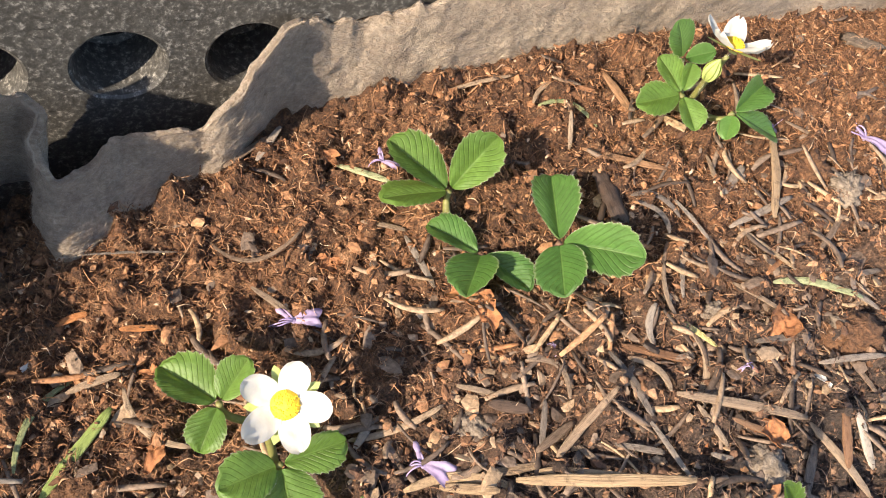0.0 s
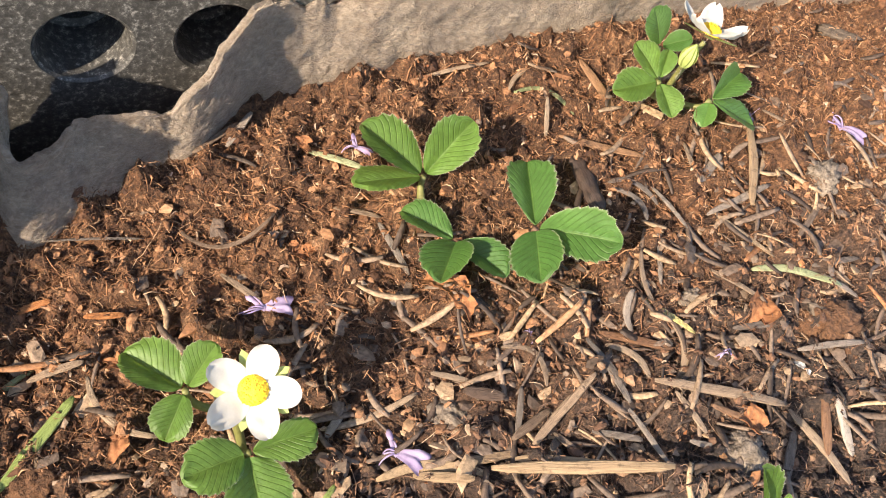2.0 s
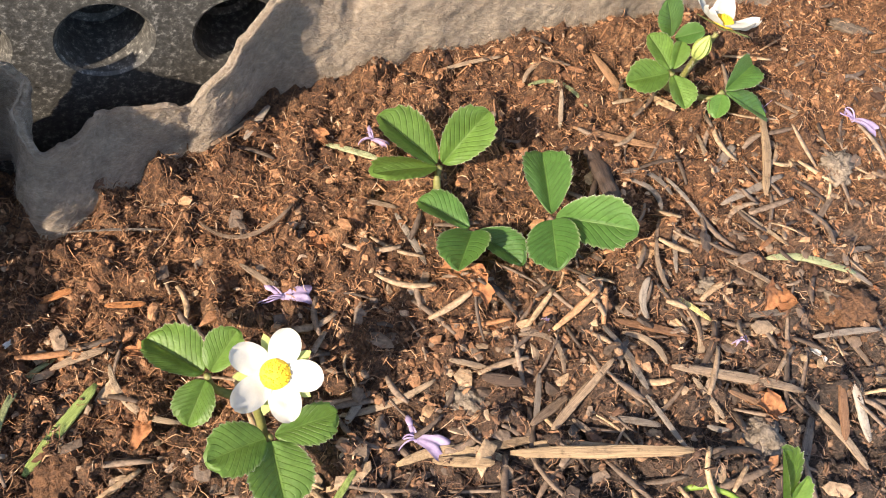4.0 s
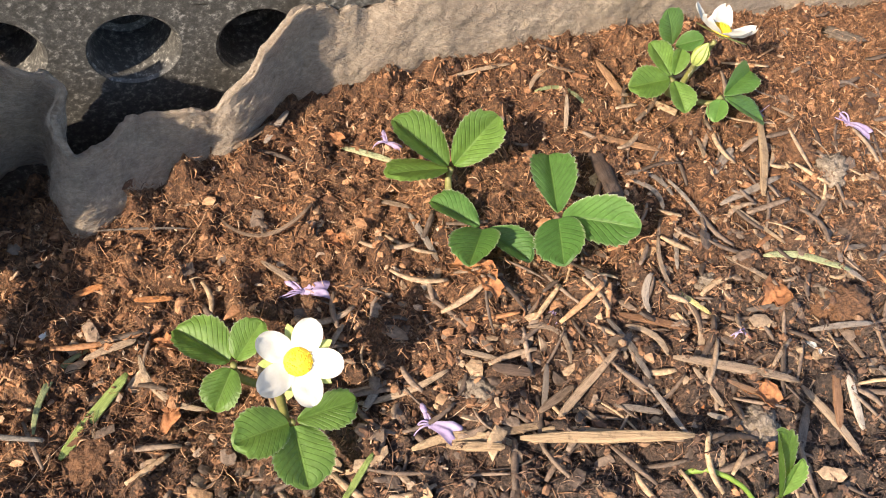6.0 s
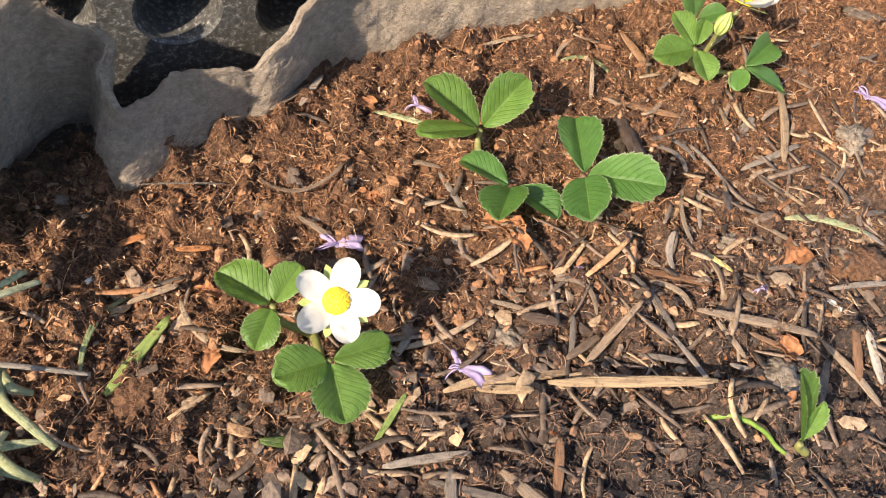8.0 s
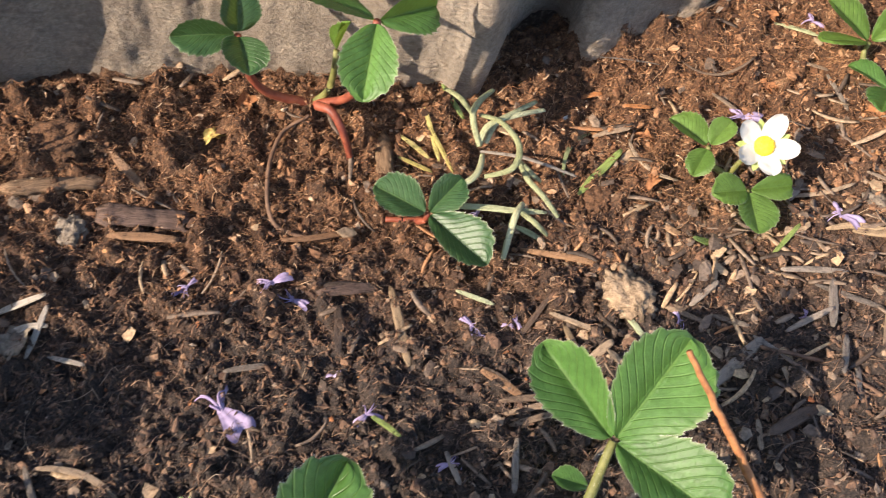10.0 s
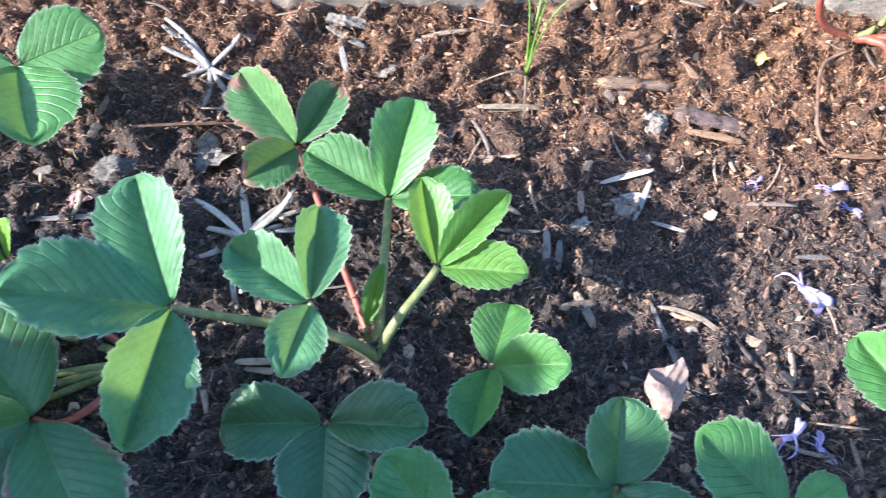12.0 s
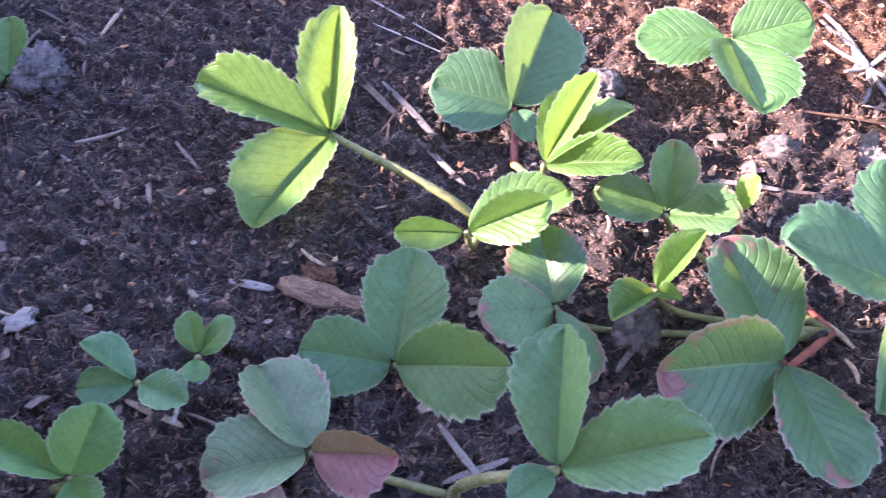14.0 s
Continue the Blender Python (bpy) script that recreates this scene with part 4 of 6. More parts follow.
leaf(plant_tall, (-0.0131, -0.0404, 0.0200), [(-0.0253, -0.0413, 0.0220, 0.70, 31, 0)], tone=LEAF_GREEN, size=0.0006)
bud(plant_tall, (-0.0261, -0.0698, 0.0220), red=True)
plant_petals = plant((-0.0764, -0.1021, 0.0133), "strawberry plant with fallen lilac petals on its leaves")
leaf(plant_petals, (-0.0855, -0.0999, 0.0442), [(-0.1146, -0.0833, 0.0437, 0.75, 44, 32), (-0.0790, -0.0627, 0.0511, 0.70, 38, -8), (-0.0533, -0.0986, 0.0490, 0.75, 32, -6)], tone=LEAF_GREEN, hairy=1)
leaf(plant_petals, (-0.0479, -0.0755, 0.0180), [(-0.0640, -0.0783, 0.0250, 0.70, 38, 0), (-0.0468, -0.0903, 0.0220, 0.70, 38, 0), (-0.0361, -0.0731, 0.0300, 0.70, 38, 0)], tone=LEAF_GREEN)
plant_cluster = plant((-0.2333, -0.1461, 0.0136), "bushy strawberry plant with upright folded leaves")
leaf(plant_cluster, (-0.2522, -0.1496, 0.0410), [(-0.2810, -0.1475, 0.0459, 0.73, 36, 12), (-0.2652, -0.1240, 0.0469, 0.75, 42, -24), (-0.2450, -0.1732, 0.0460, 0.78, 32, 14)], tone=LEAF_BLUE)
leaf(plant_cluster, (-0.2551, -0.1022, 0.0281), [(-0.2862, -0.1025, 0.0330, 0.73, 28, 2), (-0.2622, -0.0727, 0.0428, 0.75, 36, -4), (-0.2285, -0.0908, 0.0362, 0.73, 20, 10)], tone=LEAF_GREEN, hairy=1)
leaf(plant_cluster, (-0.2283, -0.1182, 0.0332), [(-0.2447, -0.0997, 0.0461, 0.70, 48, -2), (-0.2184, -0.0931, 0.0494, 0.68, 56, -10), (-0.2023, -0.1105, 0.0415, 0.70, 42, -14)], tone=LEAF_BRIGHT, hairy=1)
leaf(plant_cluster, (-0.2008, -0.1338, 0.0210), [(-0.2055, -0.1111, 0.0181, 0.90, 24, 14), (-0.1799, -0.1262, 0.0338, 0.80, 30, -18), (-0.1955, -0.1576, 0.0291, 0.78, 36, -22)], tone=LEAF_GREEN, stem=ROOT)
leaf(plant_cluster, (-0.2319, -0.1745, 0.0310), [(-0.2584, -0.1886, 0.0267, 0.83, 28, 6), (-0.2058, -0.1633, 0.0374, 0.83, 32, 6), (-0.2182, -0.1971, 0.0337, 1.05, 16, -2)], tone=LEAF_DARK, stem=ROOT)
leaf(plant_cluster, (-0.2968, -0.0942, 0.0179), [(-0.3249, -0.0855, 0.0319, 0.78, 36, 32), (-0.2952, -0.0687, 0.0258, 0.73, 38, -20), (-0.3010, -0.1187, 0.0254, 0.78, 32, 30)], tone=LEAF_RED, stem=RED)
leaf(plant_cluster, (-0.2399, -0.1417, 0.0200), [(-0.2423, -0.1259, 0.0360, 0.42, 50, 0)], tone=LEAF_BRIGHT)
leaf(plant_cluster, (-0.2827, -0.1713, 0.0459), [(-0.3125, -0.1949, 0.0682, 0.73, 20, -8), (-0.3097, -0.1471, 0.0597, 0.73, 34, 12), (-0.2664, -0.2097, 0.0511, 0.73, 42, 26)], tone=LEAF_BLUE, hairy=1)
plant_broad = plant((-0.2903, -0.1830, 0.0222), "strawberry plant with broad old leaves reddened at the edges")
leaf(plant_broad, (-0.2921, -0.2135, 0.0482), [(-0.3114, -0.2449, 0.0605, 1.03, 26, 48), (-0.3258, -0.2009, 0.0604, 0.90, 18, -20), (-0.2596, -0.2300, 0.0502, 0.78, 12, 18)], tone=LEAF_RED, stem=RED)
leaf(plant_broad, (-0.3468, -0.1978, 0.0450), [(-0.3656, -0.2107, 0.0529, 0.75, 30, 14), (-0.3587, -0.1821, 0.0578, 0.78, 32, -10), (-0.3279, -0.1864, 0.0513, 0.90, 28, -6)], tone=LEAF_TIP)
leaf(plant_broad, (-0.3309, -0.2209, 0.0471), [(-0.3308, -0.2404, 0.0560, 0.85, 48, -12), (-0.3291, -0.2040, 0.0639, 0.75, 58, 2), (-0.3213, -0.2220, 0.0563, 0.75, 54, -22)], tone=LEAF_BRIGHT)
leaf(plant_broad, (-0.3323, -0.1821, 0.0440), [(-0.3423, -0.1871, 0.0529, 0.70, 30, -10), (-0.3329, -0.1746, 0.0560, 0.73, 12, 26)], tone=LEAF_LIME, stem=RED)
leaf(plant_broad, (-0.3456, -0.2474, 0.0534), [(-0.3539, -0.2683, 0.0655, 0.85, 4, 16), (-0.3657, -0.2339, 0.0589, 1.03, 12, 6), (-0.3235, -0.2569, 0.0502, 0.78, 22, 46)], tone=LEAF_RED)
leaf(plant_broad, (-0.3644, -0.2924, 0.0541), [(-0.3841, -0.3099, 0.0612, 0.88, 14, 26), (-0.3804, -0.2672, 0.0699, 0.78, 16, 0), (-0.3336, -0.2743, 0.0759, 0.65, 24, -40)], tone=LEAF_BLUE)
plant_end = plant((-0.3874, -0.2395, 0.0414), "strawberry plant with a long hairy stem over dark soil")
leaf(plant_end, (-0.4411, -0.2555, 0.0563), [(-0.4790, -0.2785, 0.0731, 0.68, 52, 12), (-0.4579, -0.2304, 0.0844, 0.70, 48, -4), (-0.4268, -0.2965, 0.0610, 0.83, 38, 4)], tone=LEAF_BRIGHT, hairy=1)
leaf(plant_end, (-0.3763, -0.2525, 0.0651), [(-0.3902, -0.2682, 0.0681, 0.70, 46, 40), (-0.3623, -0.2319, 0.0753, 0.73, 40, -42), (-0.3693, -0.2179, 0.0577, 0.70, 22, 16)], tone=LEAF_BRIGHT)
plant_young = plant((-0.3994, -0.2131, 0.0363), "strawberry plant with a bright folded young leaf")
leaf(plant_young, (-0.3811, -0.2166, 0.0576), [(-0.3849, -0.1894, 0.0739, 0.65, 58, -10), (-0.3696, -0.1893, 0.0699, 0.70, 24, 30), (-0.3552, -0.2013, 0.0683, 0.68, 52, -20), (-0.3889, -0.1944, 0.0660, 0.72, 40, 0)], tone=LEAF_BRIGHT)
leaf(plant_young, (-0.4142, -0.1984, 0.0408), [(-0.4367, -0.2166, 0.0512, 1.10, 20, 16), (-0.4306, -0.1628, 0.0503, 0.85, 24, -38), (-0.4016, -0.2026, 0.0368, 1.00, 24, 14)], tone=LEAF_BLUE, stem=RED)
plant_far = plant((-0.3861, -0.1140, 0.0204), "strawberry leaf standing low over sunlit soil")
leaf(plant_far, (-0.3800, -0.1267, 0.0428), [(-0.4033, -0.1493, 0.0439, 0.80, 4, 4), (-0.3487, -0.1501, 0.0499, 0.90, 24, 18), (-0.3633, -0.1029, 0.0462, 0.95, 4, -28)], tone=LEAF_GREEN)
plant_front = plant((-0.3269, -0.3047, 0.0500), "strawberry plant in the shade with dull old leaves")
leaf(plant_front, (-0.3077, -0.2852, 0.0780), [(-0.3282, -0.2616, 0.0904, 0.73, 34, 26), (-0.2871, -0.2579, 0.0918, 0.68, 38, -4), (-0.3090, -0.2989, 0.0850, 0.70, 28, 0)], tone=LEAF_BLUE, hairy=1)
leaf(plant_front, (-0.3572, -0.3252, 0.0640), [(-0.3863, -0.3212, 0.0655, 0.98, 32, -30), (-0.3685, -0.3499, 0.0699, 0.98, 30, -8), (-0.3364, -0.3095, 0.0748, 0.78, 38, -40, LEAF_PINK)], tone=LEAF_RED2)
plant_seedling = plant((-0.4007, -0.3447, 0.0632), "two small strawberry seedlings with blue-green leaves")
leaf(plant_seedling, (-0.3992, -0.3476, 0.0754), [(-0.4162, -0.3521, 0.0818, 0.78, 36, -42), (-0.4079, -0.3602, 0.0779, 0.80, 28, 26), (-0.3834, -0.3406, 0.0780, 0.78, 30, 8)], tone=LEAF_BLUE)
leaf(plant_seedling, (-0.3988, -0.3320, 0.0675), [(-0.4090, -0.3261, 0.0730, 0.80, 18, 14), (-0.3980, -0.3184, 0.0729, 0.78, 4, 14), (-0.3912, -0.3366, 0.0703, 0.93, 4, 20)], tone=LEAF_GREEN)
plant_corner = plant((-0.3959, -0.3809, 0.0651), "shaded strawberry plant at the end of the bed")
leaf(plant_corner, (-0.3914, -0.3747, 0.0720), [(-0.3985, -0.3568, 0.0799, 0.95, 20, -38), (-0.4143, -0.3836, 0.0777, 0.65, 44, -2), (-0.3729, -0.3752, 0.0780, 0.85, 17, 0)], tone=LEAF_GREEN)
plant_lone = plant((-0.5514, -0.3324, 0.0300), "single round strawberry leaf over dark soil")
leaf(plant_lone, (-0.5588, -0.3237, 0.0500), [(-0.5748, -0.3085, 0.0600, 1.05, 14, 10), (-0.5653, -0.3341, 0.0600, 0.95, 14, 0)], tone=LEAF_GREEN)
plant_shade = plant((-0.1467, -0.1489, 0.0151), "strawberry plant with leaves close to dark soil")
leaf(plant_shade, (-0.1545, -0.1504, 0.0280), [(-0.1638, -0.1292, 0.0374, 1.15, 20, -18), (-0.1852, -0.1677, 0.0360, 0.82, 10, 0), (-0.1314, -0.1550, 0.0360, 0.82, 10, 0)], tone=LEAF_DARK)
leaf(plant_shade, (-0.1872, -0.1870, 0.0340), [(-0.2114, -0.1769, 0.0460, 0.75, 16, 0), (-0.1742, -0.1693, 0.0360, 0.75, 16, 0)], tone=LEAF_GREEN)
leaf(plant_shade, (-0.1121, -0.1367, 0.0350), [(-0.1433, -0.1321, 0.0460, 0.75, 16, 0), (-0.1048, -0.1229, 0.0400, 0.75, 16, 0)], tone=LEAF_GREEN)
plant_edge = plant((0.1490, 0.0680, 0.0329), "young strawberry plant with upright pointed leaves")
leaf(plant_edge, (0.1444, 0.0680, 0.0380), [(0.1318, 0.0763, 0.0600, 0.45, 30, 0), (0.1448, 0.0745, 0.0500, 0.45, 30, 0)], tone=LEAF_BRIGHT)


# ---------- needles, chips and fallen petals ----------
def needle(a, b, sag, width, tone, lift=0.0):
    """A single dry needle or chip lying on the soil from a to b; sag bows it sideways."""
    ax, ay = a
    bx, by = b
    d = Vector((bx - ax, by - ay))
    L = d.length
    side = Vector((-d.y, d.x)) / L
    chip = width > 0.0065
    width *= 1.0 if chip else 0.72
    rng = random.Random(int((ax * 7919 + by * 104729) * 1e4))
    n = 18 if chip else 12
    sides = 16 if chip else 10
    hs = []
    for i in range(n):
        f = i / (n - 1)
        x = ax + d.x * f + side.x * sag * 4 * f * (1 - f)
        y = ay + d.y * f + side.y * sag * 4 * f * (1 - f)
        hs.append((x, y, ground(x, y)))
    pts, radii = [], []
    thin = 0.30 if chip else 0.42
    ends = (hs[0][2], hs[-1][2])
    lifted = sorted(h[2] - ends[0] - (ends[1] - ends[0]) * i / (n - 1) for i, h in enumerate(hs))[int(n * 0.72)]
    arch = rng.uniform(-0.01, 0.03) * L
    for i, (x, y, z) in enumerate(hs):
        f = i / (n - 1)
        rest = ends[0] * (1 - f) + ends[1] * f + max(0.0, lifted) + arch * 4 * f * (1 - f)
        r = width / 2 * ((0.42 + 0.58 * math.sin(math.pi * (0.05 + 0.88 * f)) ** 0.75) if not chip else (0.90 + 0.25 * noise.noise(Vector((f * 3.5, ax * 300, by * 300)))) * (min(1.0, 0.35 + 1.1 * math.sin(math.pi * (0.03 + 0.94 * f)) ** 0.8) if L > 5 * width else 1.0))
        pts.append((x, y, rest + width / 2 * thin * 0.8 + 0.0009 + lift))
        radii.append(r if 0 < i < n - 1 else r * 0.6)
    verts, faces, uvs = tube(pts, radii, sides, thin)
    made = []
    ridge = [rng.uniform(0.80, 1.18) for _ in range(sides)]
    along = Vector((d.x, d.y, 0)) / L
    for k, v in enumerate(verts):
        i, j = divmod(k, sides)
        p = Vector(pts[i])
        o = v - p
        if chip:
            # split along the grain, with ragged ends
            o = o * ridge[j] + Vector(noise.noise_vector(v * 300)) * width * 0.09 + Vector(noise.noise_vector(v * 900)) * width * 0.04
            if i in (0, n - 1):
                o += along * rng.uniform(-0.3, 0.3) * width
        else:
            # a groove along the upper side, and small kinks
            if abs(j - sides / 4) < 1.2:
                o *= 0.30
            o += Vector(noise.noise_vector(p * 90)) * width * 0.12 + Vector(noise.noise_vector(v * 700)) * width * 0.05
        made.append(p + o)
    verts = made
    ob = mesh_object("bark_chip" if chip else "needle", verts, faces, tone, uvs=uvs)
    words = {"grey needle": "weathered grey fallen needle lying on the soil", "dry needle": "dry tan fallen needle lying on the soil",
             "straw needle": "straw-coloured dry flat needle on the soil", "bleached needle": "bleached pale dry needle on the soil",
             "brown needle": "brown dry needle lying on peat", "yellow needle": "yellowed fallen needle on the soil",
             "pale green needle": "pale green fallen needle on the soil", "green needle": "green fallen needle lying on the soil",
             "rusty flake": "rusty orange dry flake on peat", "dark bark": "dark brown bark splinter half in soil",
             "weathered bark": "weathered grey-brown bark chip on the soil", "split bark": "split tan bark chip on the soil",
             "brown bark": "flat dark brown bark chip on the soil", "sage needle": "dull green dry needle"}[tone.name]
    return tagged(ob, words, "bark chip" if chip else "needle", group="bark chips" if chip else "fallen needles")


def blossom(at, size, z=None, turn=None):
    """A wilted two-lipped lilac flower: a withered calyx, a short tube, a crumpled lip and curled threads."""
    x, y = at
    rng = random.Random(int((x * 911 + y * 353) * 1e4))
    c = Vector((x, y, (surface(x, y) if z is None else z) + 0.0016 * size))
    a = rng.uniform(0, 2 * math.pi) if turn is None else turn
    root = new("fallen_blossom")
    root.location = c
    bpy.context.view_layer.update()
    tagged(root, "wilted lilac blossom lying on the soil" if z is None else "wilted lilac blossom lying on a leaf", "blossom", group="fallen blossoms")
    fresh = 1.0 if turn is not None else rng.uniform(0.35, 0.8)
    way, side, up = Vector((math.cos(a), math.sin(a), 0)), Vector((-math.sin(a), math.cos(a), 0)), Vector((0, 0, 1))

    def at_(f, s, h):
        return c + (way * f + side * s + up * h) * size

    bend = rng.uniform(-0.0025, 0.0025)
    pts = bezier(at_(-0.0035, 0.0040 + bend, 0.0), at_(-0.002, 0.0022, 0.0012), at_(-0.001, 0.0004, 0.0014), at_(0.0008, -0.0002, 0.0010), 8)
    verts, faces, uvs = tube(pts, [(0.00055 + 0.00007 * i) * size for i in range(8)], 8, 0.7)
    mesh_object("flower_tube", verts, faces, LILAC, root, uvs=uvs)
    verts, faces, uvs = tube([pts[0] - (pts[2] - pts[0]) * 0.6, pts[0], pts[1], pts[2]], [0.0005 * size, 0.0010 * size, 0.0009 * size, 0.0006 * size], 8, 0.8)
    mesh_object("calyx", verts, faces, WITHER if fresh < 0.6 else LILAC, root, uvs=uvs)
    # the lip: narrow at its throat, broad and notched at its end, crumpled
    rows, half = 12, 6
    L, w = 0.0085 * size * (0.6 + 0.4 * fresh), 0.0042 * size * fresh
    verts = []
    for i in range(rows):
        u = i / (rows - 1)
        for j in range(-half, half + 1):
            v = j / half
            ww = w * (0.20 + 0.80 * u ** 0.9) * (1 - 0.25 * u ** 6)
            notch = 0.14 * L * u ** 3 * (1 - abs(v) * 1.8 if abs(v) < 0.55 else 0.0)
            p = at_(0.0, 0.0, 0.0012) + way * (L * u - notch) + side * ww * v + up * (0.0016 * math.sin(u * 2.6) - (1 - fresh) * 0.004 * v * v * u) * size
            p += Vector(noise.noise_vector(p * 330)) * 0.0009 * size * u
            p.z += math.cos(v * 7 + u * 2) * 0.00035 * size * u
            verts.append(p)
    mesh_object("petal", verts, grid_faces(rows, 2 * half + 1), LILAC, root)
    # threads curl away from the lip
    for k in range(4):
        b0 = a + math.pi + (k - 1.5) * 0.45 + rng.uniform(-0.3, 0.3)
        q = b0 + rng.choice((-1, 1)) * rng.uniform(0.4, 1.5)
        reach = rng.uniform(0.004, 0.0075) * size
        o, h = Vector((math.cos(b0), math.sin(b0), 0)), Vector((math.cos(q), math.sin(q), 0))
        p0 = at_(0.0006, 0.0, 0.0010)
        end = p0 + o * reach * 0.75 + h * reach * 0.35
        end.z = max(surface(end.x, end.y) + 0.0005, c.z - 0.001) if z is None else c.z
        pts = bezier(p0, p0 + o * reach * 0.4 + up * 0.0022 * size, p0 + o * reach * 0.85 + up * 0.0016 * size, end, 9)
        verts, faces, uvs = tube(pts, [(0.00034 - 0.00002 * i) * size for i in range(9)], 6)
        mesh_object("thread", verts, faces, VIOLET if k % 2 else LILAC, root, uvs=uvs)
    return root



needle((-0.0405, 0.1404), (-0.0141, 0.1453), 0.0000, 0.0012, GREY)
needle((-0.0063, 0.1502), (0.0199, 0.1519), -0.0091, 0.0020, DRY)
needle((-0.0059, 0.1721), (0.0054, 0.1853), 0.0000, 0.0030, DRY)
needle((0.0032, 0.1771), (0.0088, 0.1889), 0.0000, 0.0034, GREY)
needle((0.0272, 0.1798), (0.0435, 0.1710), 0.0000, 0.0036, GREEN)
needle((0.0578, 0.2087), (0.0813, 0.2184), 0.0000, 0.0024, DRY)
needle((0.0867, 0.2051), (0.1029, 0.2155), 0.0048, 0.0026, DRY)
needle((0.0885, 0.2046), (0.1088, 0.2005), 0.0064, 0.0026, GREEN)
needle((0.1028, 0.1897), (0.1297, 0.1846), 0.0000, 0.0040, BROWN)
needle((0.1494, 0.1667), (0.1738, 0.1822), 0.0000, 0.0034, GREY)
needle((0.1615, 0.1496), (0.1913, 0.1480), 0.0021, 0.0040, GREEN)
needle((0.1517, 0.1681), (0.1677, 0.1527), 0.0000, 0.0026, STRAW)
needle((0.1247, 0.1494), (0.1317, 0.1296), -0.0031, 0.0024, DRY)
needle((0.1266, 0.1354), (0.1388, 0.1247), 0.0000, 0.0028, YELLOW)
needle((0.1320, 0.1298), (0.1317, 0.1090), 0.0043, 0.0032, DRY)
needle((0.1242, 0.1083), (0.1634, 0.1060), 0.0000, 0.0046, DRY, lift=0.002)
needle((0.0803, 0.0827), (0.1231, 0.0827), 0.0000, 0.0048, STRAW, lift=0.002)
needle((0.0866, 0.0856), (0.1133, 0.0846), 0.0000, 0.0040, STRAW)
needle((0.0532, 0.0793), (0.0802, 0.0811), 0.0031, 0.0040, STRAW)
needle((0.0620, 0.0806), (0.0757, 0.0789), 0.0000, 0.0040, STRAW)
needle((0.0718, 0.0842), (0.0878, 0.0878), 0.0000, 0.0036, STRAW)
needle((0.0862, 0.0905), (0.0978, 0.1008), 0.0000, 0.0036, DRY)
needle((0.0917, 0.0894), (0.1024, 0.1035), 0.0000, 0.0036, DRY)
needle((0.0982, 0.0943), (0.1055, 0.0879), 0.0000, 0.0030, DRY)
needle((0.0951, 0.0874), (0.1003, 0.0936), 0.0000, 0.0030, GREY)
needle((0.0651, 0.1076), (0.0775, 0.1070), 0.0000, 0.0026, DRY)
needle((0.0897, 0.1062), (0.0881, 0.0918), 0.0000, 0.0026, GREY)
needle((0.1479, 0.1478), (0.1632, 0.1380), 0.0000, 0.0026, DRY)
needle((0.1601, 0.1382), (0.1708, 0.1337), 0.0000, 0.0024, DRY)
needle((0.1122, 0.1241), (0.1320, 0.1199), 0.0000, 0.0040, BROWN)
needle((0.1140, 0.1205), (0.1235, 0.1098), 0.0030, 0.0034, DRY)
needle((0.1075, 0.1208), (0.1177, 0.1078), 0.0000, 0.0030, GREY)
needle((0.1117, 0.1177), (0.1180, 0.1028), 0.0000, 0.0034, GREY)
needle((0.1202, 0.1346), (0.1220, 0.1243), -0.0025, 0.0034, GREY)
needle((0.1327, 0.1600), (0.1314, 0.1402), 0.0000, 0.0024, GREY)
needle((0.1453, 0.1949), (0.1456, 0.1775), 0.0000, 0.0026, DRY)
needle((0.1693, 0.2074), (0.1649, 0.1720), 0.0000, 0.0046, STRAW)
needle((0.1486, 0.1788), (0.1582, 0.1920), 0.0000, 0.0046, GREY)
needle((0.1643, 0.1049), (0.1775, 0.0851), 0.0000, 0.0044, DRY)
needle((0.1747, 0.1066), (0.1831, 0.0945), 0.0000, 0.0050, PALE)
needle((0.1709, 0.1077), (0.1714, 0.0918), 0.0000, 0.0044, BROWN)
needle((0.1816, 0.1290), (0.1890, 0.1163), 0.0000, 0.0030, DRY)
needle((0.1703, 0.1232), (0.1916, 0.1272), 0.0000, 0.0030, GREY)
needle((0.1589, 0.0832), (0.1651, 0.0991), 0.0000, 0.0040, GREY)
needle((0.1330, 0.0931), (0.1466, 0.0910), 0.0000, 0.0030, GREY)
needle((0.0389, 0.0925), (0.0623, 0.1026), -0.0017, 0.0028, DRY)
needle((0.0406, 0.0902), (0.0446, 0.0978), 0.0000, 0.0034, GREY)
needle((-0.0405, 0.0791), (-0.0334, 0.1069), 0.0041, 0.0026, GREEN)
needle((-0.0333, 0.0739), (-0.0220, 0.0974), 0.0000, 0.0046, OLIVE)
needle((-0.0339, 0.1004), (-0.0209, 0.1052), 0.0000, 0.0034, DRY)
needle((-0.0198, 0.1029), (0.0005, 0.0879), -0.0046, 0.0028, DRY)
needle((-0.0419, 0.1203), (-0.0340, 0.1242), 0.0000, 0.0034, ORANGE)
needle((-0.0248, 0.1197), (-0.0144, 0.1207), 0.0000, 0.0030, ORANGE)
needle((0.0079, 0.1359), (0.0248, 0.1244), 0.0000, 0.0032, DRY)
needle((0.0362, 0.1587), (0.0498, 0.1561), 0.0000, 0.0026, DRY)
needle((0.0494, 0.1547), (0.0594, 0.1390), 0.0000, 0.0032, GREY)
needle((0.1175, 0.1736), (0.1335, 0.1684), 0.0048, 0.0030, GREY)
needle((0.1193, 0.1725), (0.1281, 0.1605), 0.0034, 0.0030, GREY)
